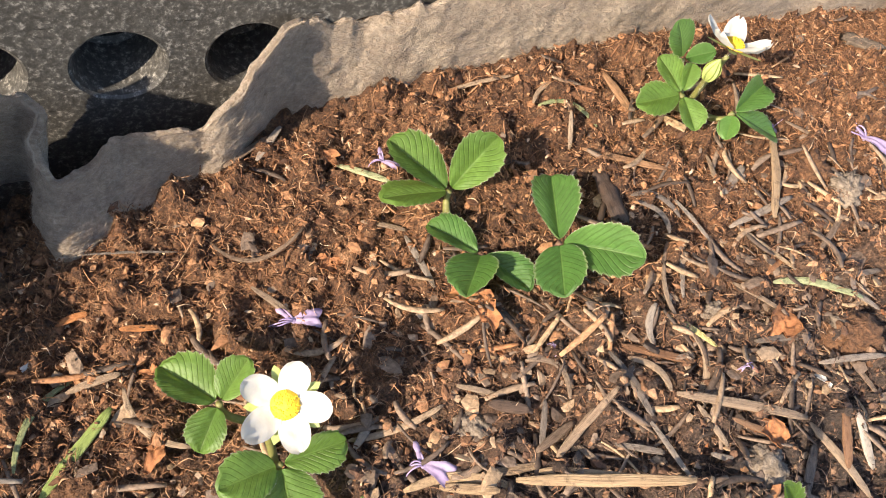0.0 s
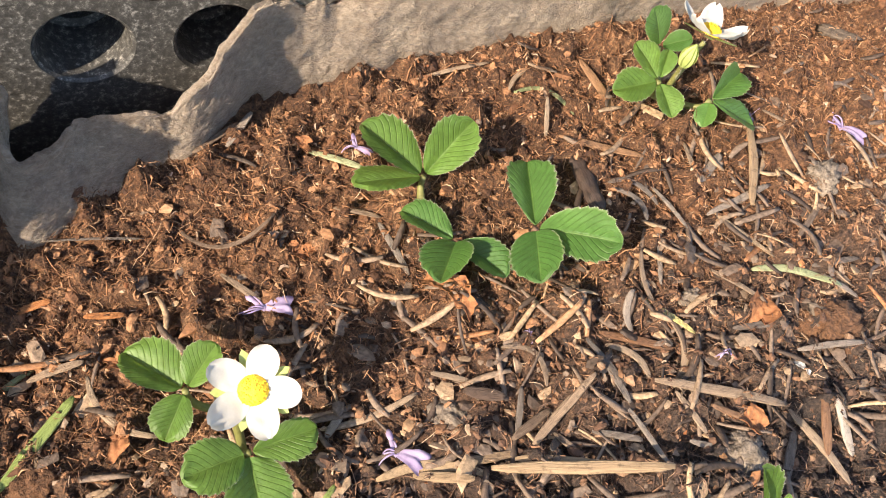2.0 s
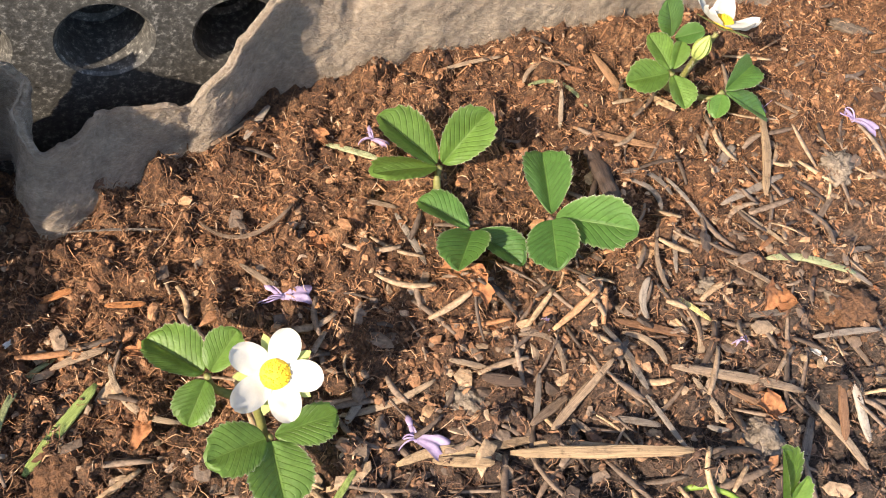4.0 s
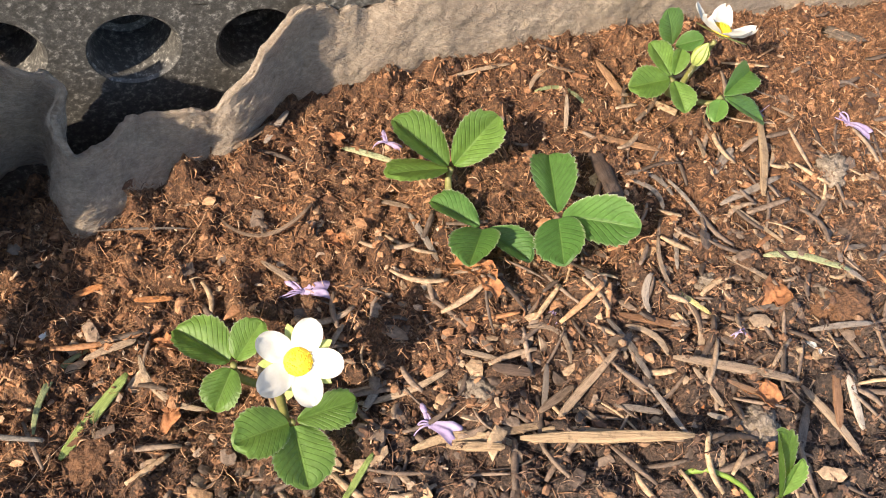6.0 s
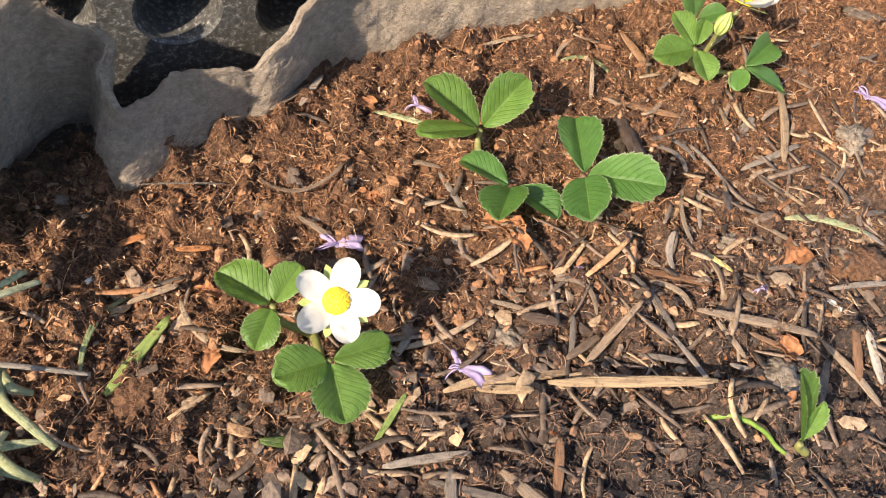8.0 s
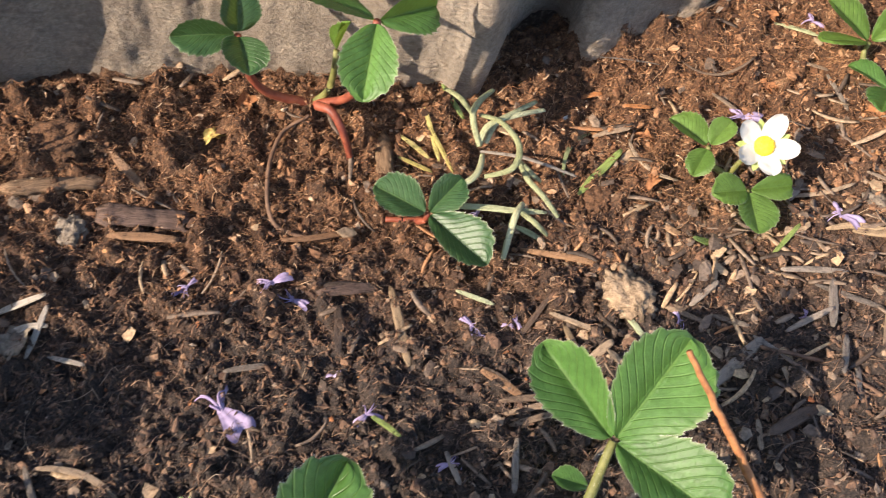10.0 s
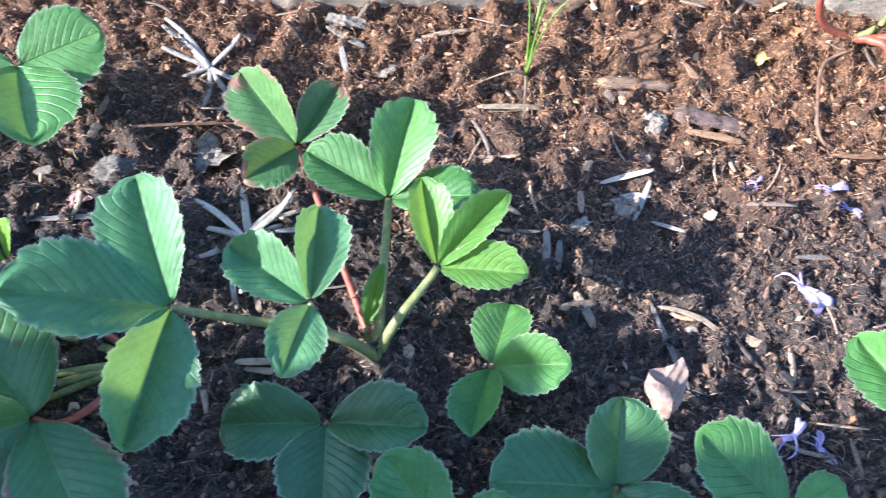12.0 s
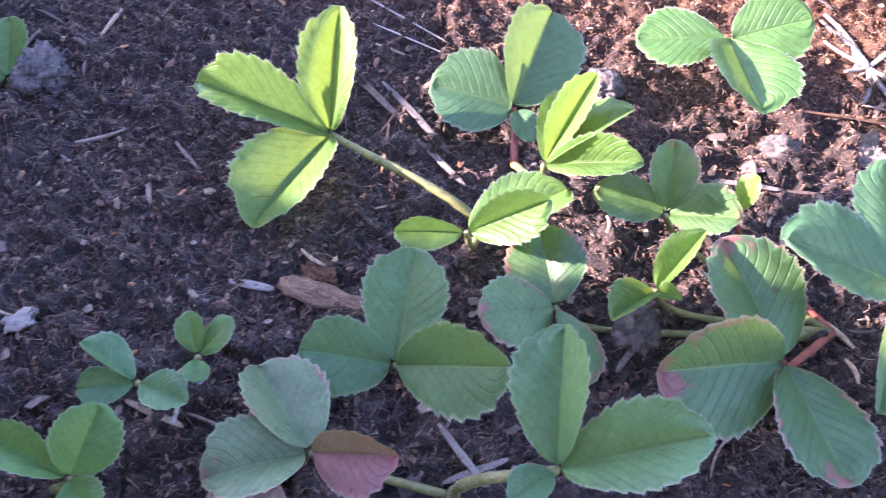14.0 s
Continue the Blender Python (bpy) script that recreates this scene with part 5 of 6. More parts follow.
needle((0.1109, 0.2216), (0.1218, 0.2027), 0.0000, 0.0050, BROWN)
needle((0.0968, 0.1984), (0.0988, 0.1896), 0.0000, 0.0024, DRY)
# dark chip added in place of the nearby leaf's shadow
needle((0.1071, 0.1802), (0.1131, 0.1623), 0.0000, 0.0070, DARK)
needle((0.0948, 0.0937), (0.1063, 0.1071), 0.0000, 0.0030, DRY)
needle((0.0732, 0.1021), (0.0845, 0.1015), 0.0000, 0.0050, DARK)
needle((0.1299, 0.1059), (0.1380, 0.0955), 0.0000, 0.0030, DRY)
needle((0.1176, 0.1024), (0.1264, 0.0855), 0.0000, 0.0026, GREY)
needle((0.1076, 0.0946), (0.1205, 0.0926), 0.0000, 0.0030, GREY)
needle((0.1387, 0.1024), (0.1564, 0.1000), 0.0000, 0.0030, BROWN)
needle((0.1516, 0.1283), (0.1695, 0.1318), 0.0000, 0.0032, GREY)
needle((0.1785, 0.1387), (0.1923, 0.1331), 0.0000, 0.0080, BARK)
needle((0.2134, 0.2651), (0.2280, 0.2610), 0.0000, 0.0080, BARK)
needle((0.1817, 0.1527), (0.2019, 0.1604), 0.0000, 0.0030, GREY)
needle((0.1857, 0.1515), (0.1972, 0.1452), 0.0000, 0.0030, GREY)
needle((0.1784, 0.1619), (0.1917, 0.1784), 0.0000, 0.0030, DRY)
needle((0.2033, 0.2275), (0.2221, 0.2415), 0.0000, 0.0026, DRY)
needle((0.1755, 0.2123), (0.1846, 0.2044), 0.0000, 0.0026, DRY)
needle((0.1326, 0.1754), (0.1425, 0.1609), 0.0000, 0.0024, GREY)
needle((0.0836, 0.1154), (0.0960, 0.1061), 0.0058, 0.0026, DRY)
needle((-0.1049, 0.0786), (-0.0909, 0.0718), 0.0000, 0.0030, YELLOW)
needle((-0.0990, 0.0912), (-0.0869, 0.0722), 0.0000, 0.0030, YELLOW)
needle((-0.0944, 0.0829), (-0.0807, 0.0700), 0.0000, 0.0026, YELLOW)
needle((-0.1021, 0.0682), (-0.0882, 0.0677), 0.0000, 0.0028, YELLOW)
needle((-0.0958, 0.1035), (-0.0837, 0.0948), 0.0000, 0.0034, OLIVE)
needle((-0.0846, 0.0478), (-0.0434, 0.0576), 0.0000, 0.0040, GREEN, lift=0.006)
needle((-0.0543, 0.0509), (-0.0406, 0.0503), 0.0000, 0.0036, GREEN)
needle((-0.0543, 0.0599), (-0.0543, 0.0364), 0.0000, 0.0032, GREEN)
needle((-0.0880, 0.0142), (-0.0731, -0.0142), 0.0000, 0.0046, STRAW)
needle((-0.0662, 0.0169), (-0.0526, 0.0156), 0.0000, 0.0026, GREEN)
needle((-0.0348, 0.0259), (-0.0419, 0.0066), 0.0000, 0.0030, DARK)
needle((-0.0484, 0.0434), (-0.0208, 0.0456), 0.0000, 0.0040, BROWN)
needle((-0.0339, 0.0194), (-0.0168, 0.0145), 0.0000, 0.0030, DRY)
needle((-0.0280, 0.0166), (-0.0223, 0.0031), 0.0000, 0.0036, STRAW)
needle((-0.0192, 0.0034), (-0.0123, 0.0134), 0.0000, 0.0044, DRY)
needle((-0.0505, -0.0078), (-0.0393, -0.0127), 0.0000, 0.0056, DRY)
needle((-0.0120, 0.0263), (-0.0007, 0.0182), 0.0000, 0.0034, GREEN)
needle((0.0030, 0.0331), (0.0161, 0.0297), 0.0000, 0.0030, DRY)
needle((0.0131, 0.0501), (0.0221, 0.0463), 0.0000, 0.0040, GREY)
needle((0.0112, 0.0357), (0.0185, 0.0466), 0.0000, 0.0036, GREY)
needle((0.0189, 0.0349), (0.0292, 0.0306), 0.0000, 0.0034, GREY)
needle((0.0201, 0.0056), (0.0340, 0.0274), 0.0000, 0.0060, GREY)
needle((0.0076, 0.0612), (0.0233, 0.0645), 0.0000, 0.0044, OLIVE)
needle((0.0364, 0.0638), (0.0430, 0.0767), 0.0000, 0.0026, OLIVE)
needle((0.0383, 0.0570), (0.0607, 0.0620), 0.0000, 0.0036, GREY)
needle((0.0501, 0.0538), (0.0721, 0.0491), 0.0000, 0.0034, GREY)
needle((0.0668, 0.0566), (0.0887, 0.0396), 0.0000, 0.0054, DRY)
needle((0.0551, 0.0567), (0.0555, 0.0381), 0.0000, 0.0050, GREY)
needle((0.0710, 0.0312), (0.0732, 0.0502), 0.0000, 0.0036, DRY)
needle((0.0566, 0.0184), (0.0596, 0.0355), 0.0000, 0.0036, GREY)
needle((0.0778, 0.0134), (0.0935, 0.0272), 0.0000, 0.0050, PALE)
needle((0.0851, 0.0176), (0.1041, 0.0291), 0.0000, 0.0070, PALE)
needle((0.0360, -0.0074), (0.0530, 0.0085), 0.0000, 0.0060, DARK)
needle((0.0426, 0.0340), (0.0553, 0.0450), 0.0000, 0.0030, GREY)
needle((0.0312, 0.0279), (0.0433, 0.0237), 0.0000, 0.0030, GREY)
needle((0.0821, 0.0659), (0.0824, 0.0508), 0.0000, 0.0040, BROWN)
needle((0.0952, 0.0553), (0.1065, 0.0515), 0.0000, 0.0030, DRY)
needle((0.0633, 0.0124), (0.0646, 0.0279), 0.0000, 0.0030, GREY)
needle((0.0336, -0.0027), (0.0348, -0.0129), 0.0000, 0.0030, DRY)
needle((-0.1117, 0.0753), (-0.1030, 0.0557), 0.0000, 0.0078, BARKT)
needle((-0.1281, -0.0335), (-0.1163, -0.0269), 0.0000, 0.0030, GREY)
needle((-0.1093, 0.0055), (-0.0908, 0.0117), 0.0000, 0.0060, DARK)
needle((-0.1022, -0.0013), (-0.0971, -0.0102), 0.0000, 0.0040, DARK)
needle((-0.1287, 0.0174), (-0.1093, 0.0298), -0.0005, 0.0034, BROWN)
needle((-0.2203, 0.0015), (-0.1958, 0.0185), 0.0000, 0.0070, BARKT)
needle((-0.1883, 0.0058), (-0.1616, 0.0153), 0.0000, 0.0095, BARKD)
needle((-0.1827, -0.0019), (-0.1609, 0.0056), 0.0000, 0.0050, BROWN)
needle((-0.1950, 0.0275), (-0.1785, 0.0194), 0.0000, 0.0050, BROWN)
needle((-0.1666, -0.0798), (-0.1445, -0.1034), 0.0000, 0.0032, GREY)
needle((-0.1642, -0.0793), (-0.1385, -0.0805), 0.0029, 0.0030, DRY)
needle((-0.2018, -0.0397), (-0.1863, -0.0309), 0.0000, 0.0036, PALE)
needle((-0.1950, -0.0471), (-0.1827, -0.0386), 0.0019, 0.0034, PALE)
needle((-0.1844, -0.0498), (-0.1856, -0.0325), 0.0000, 0.0030, PALE)
needle((-0.2023, -0.0875), (-0.2095, -0.0722), 0.0000, 0.0040, GREY)
needle((-0.1991, -0.0843), (-0.2036, -0.0739), 0.0000, 0.0036, GREY)
needle((-0.2021, -0.0571), (-0.2063, -0.0478), 0.0000, 0.0036, DRY)
needle((-0.2453, -0.0694), (-0.2203, -0.0715), 0.0000, 0.0034, DRY)
needle((-0.2591, -0.0402), (-0.2345, -0.0218), 0.0000, 0.0034, STRAW)
needle((-0.2468, -0.0649), (-0.2483, -0.0338), 0.0000, 0.0014, DRY)
needle((-0.1920, -0.0991), (-0.1826, -0.0881), 0.0000, 0.0050, STRAW)
needle((-0.1906, -0.0889), (-0.1795, -0.0980), 0.0000, 0.0050, DRY)
needle((-0.0507, -0.0086), (-0.0359, -0.0137), 0.0000, 0.0044, BROWN)
needle((-0.0428, -0.0174), (-0.0215, -0.0083), 0.0000, 0.0034, DRY)
needle((-0.0406, -0.0207), (-0.0208, -0.0118), 0.0000, 0.0032, DRY)
needle((-0.0380, -0.0249), (-0.0208, -0.0150), 0.0000, 0.0032, DRY)
needle((-0.0547, -0.0385), (-0.0480, -0.0475), 0.0000, 0.0030, GREY)
needle((-0.0355, -0.0290), (-0.0325, -0.0461), 0.0000, 0.0032, GREY)
needle((-0.1785, -0.0471), (-0.1661, -0.0468), 0.0000, 0.0024, PALE)
needle((-0.2843, -0.0373), (-0.2831, -0.0238), 0.0000, 0.0030, DRY)
needle((-0.2896, -0.0205), (-0.2754, -0.0079), 0.0000, 0.0030, DRY)
needle((-0.2495, 0.0155), (-0.2418, 0.0385), 0.0000, 0.0070, BARKT)
needle((-0.1243, -0.0883), (-0.1096, -0.0927), 0.0000, 0.0030, DRY)
needle((-0.1015, -0.0010), (-0.0959, -0.0175), 0.0000, 0.0040, DARK)
needle((-0.1099, 0.0016), (-0.0921, 0.0125), 0.0000, 0.0060, BARKD)
needle((-0.0796, -0.0339), (-0.0688, -0.0400), 0.0000, 0.0026, OLIVE)
needle((-0.3416, -0.1080), (-0.3301, -0.0955), 0.0000, 0.0018, BROWN)
needle((-0.3516, -0.1185), (-0.3235, -0.0904), 0.0000, 0.0020, BROWN)
needle((-0.3067, -0.1150), (-0.2875, -0.1360), 0.0000, 0.0040, PALE)
needle((-0.2931, -0.1282), (-0.2871, -0.1198), 0.0000, 0.0030, PALE)
needle((-0.2553, -0.0381), (-0.2362, -0.0216), 0.0000, 0.0040, STRAW)
needle((-0.2852, -0.1396), (-0.2745, -0.1505), 0.0000, 0.0034, DRY)
needle((-0.2867, -0.1238), (-0.2780, -0.1116), 0.0000, 0.0034, PALE)
needle((-0.2962, -0.1273), (-0.2849, -0.1088), 0.0000, 0.0030, PALE)
needle((-0.3136, -0.0414), (-0.3042, -0.0522), 0.0000, 0.0036, PALE)
needle((-0.3229, -0.0372), (-0.3053, -0.0363), 0.0000, 0.0040, GREY)
needle((-0.4575, -0.2231), (-0.4175, -0.2264), 0.0000, 0.0034, GREY)
needle((-0.4767, -0.2302), (-0.4339, -0.2296), 0.0000, 0.0036, DRY)
needle((-0.5118, -0.2007), (-0.4570, -0.1912), 0.0000, 0.0012, PALE)
needle((-0.4897, -0.2091), (-0.4527, -0.1948), 0.0000, 0.0010, PALE)
needle((-0.4339, -0.2296), (-0.4016, -0.2327), 0.0000, 0.0030, GREY)
needle((-0.4371, -0.2407), (-0.4502, -0.2122), 0.0000, 0.0014, BROWN)
needle((-0.4229, -0.2508), (-0.4382, -0.2352), 0.0000, 0.0016, BROWN)
needle((-0.4139, -0.3577), (-0.4272, -0.3563), 0.0000, 0.0014, BROWN)
needle((-0.4198, -0.3117), (-0.4087, -0.3032), 0.0000, 0.0040, PALE)
needle((-0.4074, -0.3002), (-0.3857, -0.2877), 0.0000, 0.0080, BARKT)
needle((-0.4067, -0.3547), (-0.3860, -0.3461), 0.0000, 0.0030, DRY)
needle((-0.3882, -0.3479), (-0.4015, -0.3357), 0.0000, 0.0024, PALE)
needle((-0.3236, -0.2449), (-0.3276, -0.2253), 0.0000, 0.0030, GREY)
needle((-0.3429, -0.2947), (-0.3234, -0.2960), 0.0000, 0.0030, PALE)
needle((-0.3319, -0.3041), (-0.3249, -0.2863), 0.0000, 0.0030, GREY)
needle((-0.4515, -0.3692), (-0.4464, -0.3609), 0.0000, 0.0080, PALE)
needle((-0.2658, -0.1699), (-0.2520, -0.1624), 0.0000, 0.0032, DRY)
needle((-0.2587, -0.1621), (-0.2679, -0.1702), 0.0000, 0.0034, DRY)
needle((-0.3550, -0.1634), (-0.3338, -0.1488), 0.0000, 0.0030, GREY)

blossom((0.0406, 0.1789), 0.75)
blossom((0.0206, 0.1259), 0.95, turn=0.2)
blossom((0.0575, 0.0860), 0.95, turn=-0.35)
blossom((0.2094, 0.2152), 1.10, turn=-0.6)
blossom((0.1466, 0.1194), 0.52)
blossom((0.0920, 0.1209), 0.38)
blossom((-0.1232, -0.0462), 1.35, turn=-0.45)
blossom((-0.1255, 0.0004), 0.95)
blossom((-0.1172, -0.0017), 0.80)
blossom((-0.1526, -0.0113), 0.45)
blossom((-0.0807, -0.0342), 0.68)
blossom((-0.0542, 0.0040), 0.52)
blossom((-0.0453, 0.0117), 0.45)
blossom((-0.0522, -0.0421), 0.60)
blossom((-0.1137, -0.1075), 1.05)
blossom((-0.1039, -0.1022), 0.95)
blossom((-0.0014, -0.0541), 0.60)
blossom((-0.0948, -0.0238), 0.38)
blossom((-0.0578, 0.0062), 0.60)
blossom((-0.0438, 0.0138), 0.45)
blossom((-0.0672, 0.0555), 0.68)
blossom((-0.1509, -0.0097), 0.60)
blossom((0.0922, 0.0477), 0.68)
blossom((0.0084, 0.0289), 0.52)
blossom((0.0493, 0.0427), 0.38)
blossom((-0.3521, -0.0779), 0.52)
blossom((-0.2897, -0.0230), 0.30)
blossom((-0.3975, -0.3354), 0.38)
blossom((0.1733, 0.2127), 0.45)
blossom((-0.0942, -0.0997), 0.75, 0.0455)
blossom((-0.0897, -0.1095), 0.80, 0.0480)


def sprig(at, count, length, tone, label, seed, width=0.0019, spread=1.0, bow=1.7):
    """A fallen twig tip with a whorl of narrow leaves."""
    rng = random.Random(seed)
    x, y = at
    c = Vector((x, y, ground(x, y) + 0.004))
    root = new("fallen_sprig")
    root.location = c
    bpy.context.view_layer.update()
    tagged(root, label, "sprig", group="fallen sprigs")
    a0 = rng.uniform(0, 6.28)
    end = c + Vector((math.cos(a0), math.sin(a0), 0)) * length * 0.9
    end.z = ground(end.x, end.y) + 0.001
    verts, faces, uvs = tube(bezier(c, c.lerp(end, 0.3) + Vector((0, 0, 0.003)), c.lerp(end, 0.7), end, 8), [0.0012 - 0.00006 * i for i in range(8)], 7)
    mesh_object("twig", verts, faces, tone, root, uvs=uvs)
    for k in range(count):
        a = a0 + 2 * math.pi * k / count * spread + rng.uniform(-0.6, 0.6)
        L = length * rng.uniform(0.35, 1.2)
        turn = rng.uniform(-bow, bow)
        tip = c + Vector((math.cos(a + turn), math.sin(a + turn), 0)) * L * 0.8
        tip.z = max(ground(tip.x, tip.y) + 0.001, c.z + rng.uniform(-0.006, 0.006))
        mid = c + Vector((math.cos(a), math.sin(a), 0)) * L * 0.5 + Vector((0, 0, rng.uniform(0.001, 0.008) * min(1.0, bow)))
        verts, faces, uvs = tube(bezier(c, c.lerp(mid, 0.6), mid, tip, 9), [width / 2 * (0.5 + 0.5 * math.sin(math.pi * (0.1 + 0.85 * i / 8)) ** 0.6) for i in range(9)], 7, 0.5)
        mesh_object("sprig_leaf", verts, faces, tone, root, uvs=uvs)
    return root


def curled_sprig(twig, leaves, label):
    """A fallen twig whose long narrow leaves curl over one another."""
    root = new("fallen_sprig")
    root.location = twig[0]
    bpy.context.view_layer.update()
    tagged(root, label, "sprig", group="fallen sprigs")
    for k, way in enumerate([twig] + leaves):
        line = smooth_line([Vector(p) for p in way])
        n = len(line)
        r = 0.0008 if k == 0 else 0.00125
        verts, faces, uvs = tube(line, [r * (0.55 + 0.45 * math.sin(math.pi * (0.08 + 0.86 * i / (n - 1))) ** 0.6) for i in range(n)], 8, 0.5)
        mesh_object("sprig_leaf" if k else "twig", verts, faces, SAGE if k else PALE, root, uvs=uvs)
    return root


def smooth_line(pts):
    """Points along a smooth curve through pts."""
    line = []
    for i in range(len(pts) - 1):
        a, b = pts[max(0, i - 1)], pts[i]
        c, d = pts[i + 1], pts[min(len(pts) - 1, i + 2)]
        for k in range(8):
            t = k / 8
            line.append(b + 0.5 * t * ((c - a) + t * ((2 * a - 5 * b + 4 * c - d) + t * (3 * (b - c) + d - a))))
    return line + [pts[-1]]


curled_sprig(((-0.0732, 0.0728, 0.0060), (-0.0570, 0.0730, 0.0100), (-0.0367, 0.0755, 0.0060)), [
    ((-0.0740, 0.0700, 0.0120), (-0.0796, 0.0792, 0.0160), (-0.0790, 0.0872, 0.0160), (-0.0758, 0.0978, 0.0120)),
    ((-0.0772, 0.0825, 0.0140), (-0.0690, 0.0788, 0.0180), (-0.0606, 0.0712, 0.0180), (-0.0605, 0.0607, 0.0180), (-0.0689, 0.0564, 0.0140)),
    ((-0.0742, 0.0712, 0.0110), (-0.0736, 0.0771, 0.0150), (-0.0677, 0.0851, 0.0150), (-0.0590, 0.0997, 0.0110)),
    ((-0.0722, 0.0739, 0.0100), (-0.0707, 0.0815, 0.0140), (-0.0634, 0.0886, 0.0140), (-0.0551, 0.0979, 0.0100)),
    ((-0.0589, 0.0748, 0.0060), (-0.0539, 0.0643, 0.0100), (-0.0468, 0.0591, 0.0100), (-0.0394, 0.0553, 0.0060)),
    ((-0.0584, 0.0750, 0.0050), (-0.0533, 0.0681, 0.0090), (-0.0489, 0.0690, 0.0050)),
    ((-0.0720, 0.0727, 0.0050), (-0.0716, 0.0609, 0.0090), (-0.0755, 0.0541, 0.0090), (-0.0831, 0.0526, 0.0050)),
    ((-0.0800, 0.0889, 0.0050), (-0.0861, 0.0913, 0.0090), (-0.0935, 0.0975, 0.0050)),
    ((-0.0536, 0.0542, 0.0040), (-0.0474, 0.0487, 0.0080), (-0.0413, 0.0479, 0.0040)),
    ((-0.0526, 0.0594, 0.0020), (-0.0542, 0.0493, 0.0060), (-0.0540, 0.0339, 0.0020))], "dull green fallen sprig with narrow curled leaves")
sprig((-0.3474, -0.0782), 8, 0.030, PALE, "bleached dry fallen sprig with narrow leaves", 11, width=0.0022, bow=0.22)
sprig((-0.2937, -0.1315), 7, 0.030, PALE, "dry pale sprig lying under the leaves", 15, width=0.0024, bow=0.2)


def strand(name, points, r0, r1, material, label, category):
    pts = [Vector(p) for p in points]
    line = smooth_line(pts)
    n = len(line)
    line = [Vector((p.x, p.y, p.z + noise.noise(p * 300) * 0.0008)) for p in line]
    verts, faces, uvs = tube(line, [r0 + (r1 - r0) * i / (n - 1) for i in range(n)], 7)
    return tagged(mesh_object(name, verts, faces, material, uvs=uvs), label, category)


def on_soil(points, up=0.001):
    return [(x, y, ground(x, y) + up) for x, y in points]


strand("dry_root", on_soil([(0.0326, 0.0225), (0.0519, 0.0237), (0.0655, 0.0194), (0.0824, 0.0099), (0.0922, 0.0002)], 0.002), 0.0007, 0.0010, ROOT, "thin dry brown root curving over the soil", "root")
strand("dry_root", on_soil([(-0.1380, 0.0690), (-0.1455, 0.0600), (-0.1427, 0.0397), (-0.1347, 0.0249), (-0.1203, 0.0237), (-0.1096, 0.0304)], 0.002), 0.0007, 0.0010, ROOT, "brown runner looping over the soil", "root")
strand("rusty_stick", [(0.0349, -0.0402, 0.0331), (0.0265, -0.0353, 0.0400), (0.0097, -0.0254, 0.0539), (-0.0071, -0.0156, 0.0677)], 0.0017, 0.0008, STICK, "thin rusty-brown stick leaning over the bed", "stick")
strand("runner", [(-0.1350, 0.0690, 0.007), (-0.1285, 0.0665, 0.009), (-0.1225, 0.0630, 0.003), (-0.1185, 0.0605, -0.008), (-0.1178, 0.0590, -0.014)], 0.0019, 0.0011, RED, "thick red runner going into the soil", "runner")
strand("runner", on_soil([(-0.098, 0.0400), (-0.090, 0.0420), (-0.084, 0.0440)], 0.0015), 0.0011, 0.0010, RED, "short red runner of a small plant", "runner")


strand("fallen_stalk", [(0.1233, 0.0762, 0.0280), (0.1291, 0.0762, 0.0320), (0.1366, 0.0733, 0.0330), (0.1449, 0.0683, 0.0300)], 0.0009, 0.0006, GRASS, "thin pale green fallen stalk lying on needles", "stalk")


def grass_tuft(at, label):
    x, y = at
    c = Vector((x, y, ground(x, y)))
    root = new("grass_tuft")
    root.location = c
    bpy.context.view_layer.update()
    tagged(root, label, "grass")
    rng = random.Random(3)
    for k, (dx, dy, h) in enumerate(((-0.012, 0.010, 0.050), (0.004, 0.012, 0.058), (0.012, 0.006, 0.046), (-0.004, 0.016, 0.040), (-0.016, -0.020, 0.004), (0.010, -0.024, 0.003))):
        tip = c + Vector((dx, dy, h))
        mid = c + Vector((dx * 0.25, dy * 0.25, h * 0.6 + 0.006))
        pts = bezier(c, c.lerp(mid, 0.7), mid, tip, 10)
        verts, faces, uvs = tube(pts, [0.0011 * (1.05 - i / 10) for i in range(10)], 5, 0.4)
        mesh_object("grass_blade", verts, faces, GRASS if k < 4 else STRAW, root, uvs=uvs)


def clod(at, size, material, label, category="clod", flat=0.7):
    """A crumbly lump half sunk in the soil."""
    x, y = at
    c = Vector((x, y, ground(x, y) + size * 0.15))
    bm = bmesh.new()
    bmesh.ops.create_icosphere(bm, subdivisions=4, radius=size)
    for v in bm.verts:
        o = v.co.normalized()
        r = 0.92 + 0.34 * noise.noise(o * 1.6 + c * 90) + 0.30 * noise.noise(o * 4.5 + c * 50) + 0.24 * noise.noise(o * 10 + c * 30) + 0.14 * noise.noise(o * 22)
        v.co = Vector((v.co.x * r * 1.25, v.co.y * r, v.co.z * r * flat))
    bm.transform(Matrix.Translation(c) @ Matrix.Rotation(x * 70, 4, "Z"))
    me = bpy.data.meshes.new(category.replace(" ", "_"))
    bm.to_mesh(me)
    bm.free()
    me.polygons.foreach_set("use_smooth", [True] * len(me.polygons))
    me.materials.append(material)
    return tagged(new(category.replace(" ", "_"), me), label, category, group="clods")


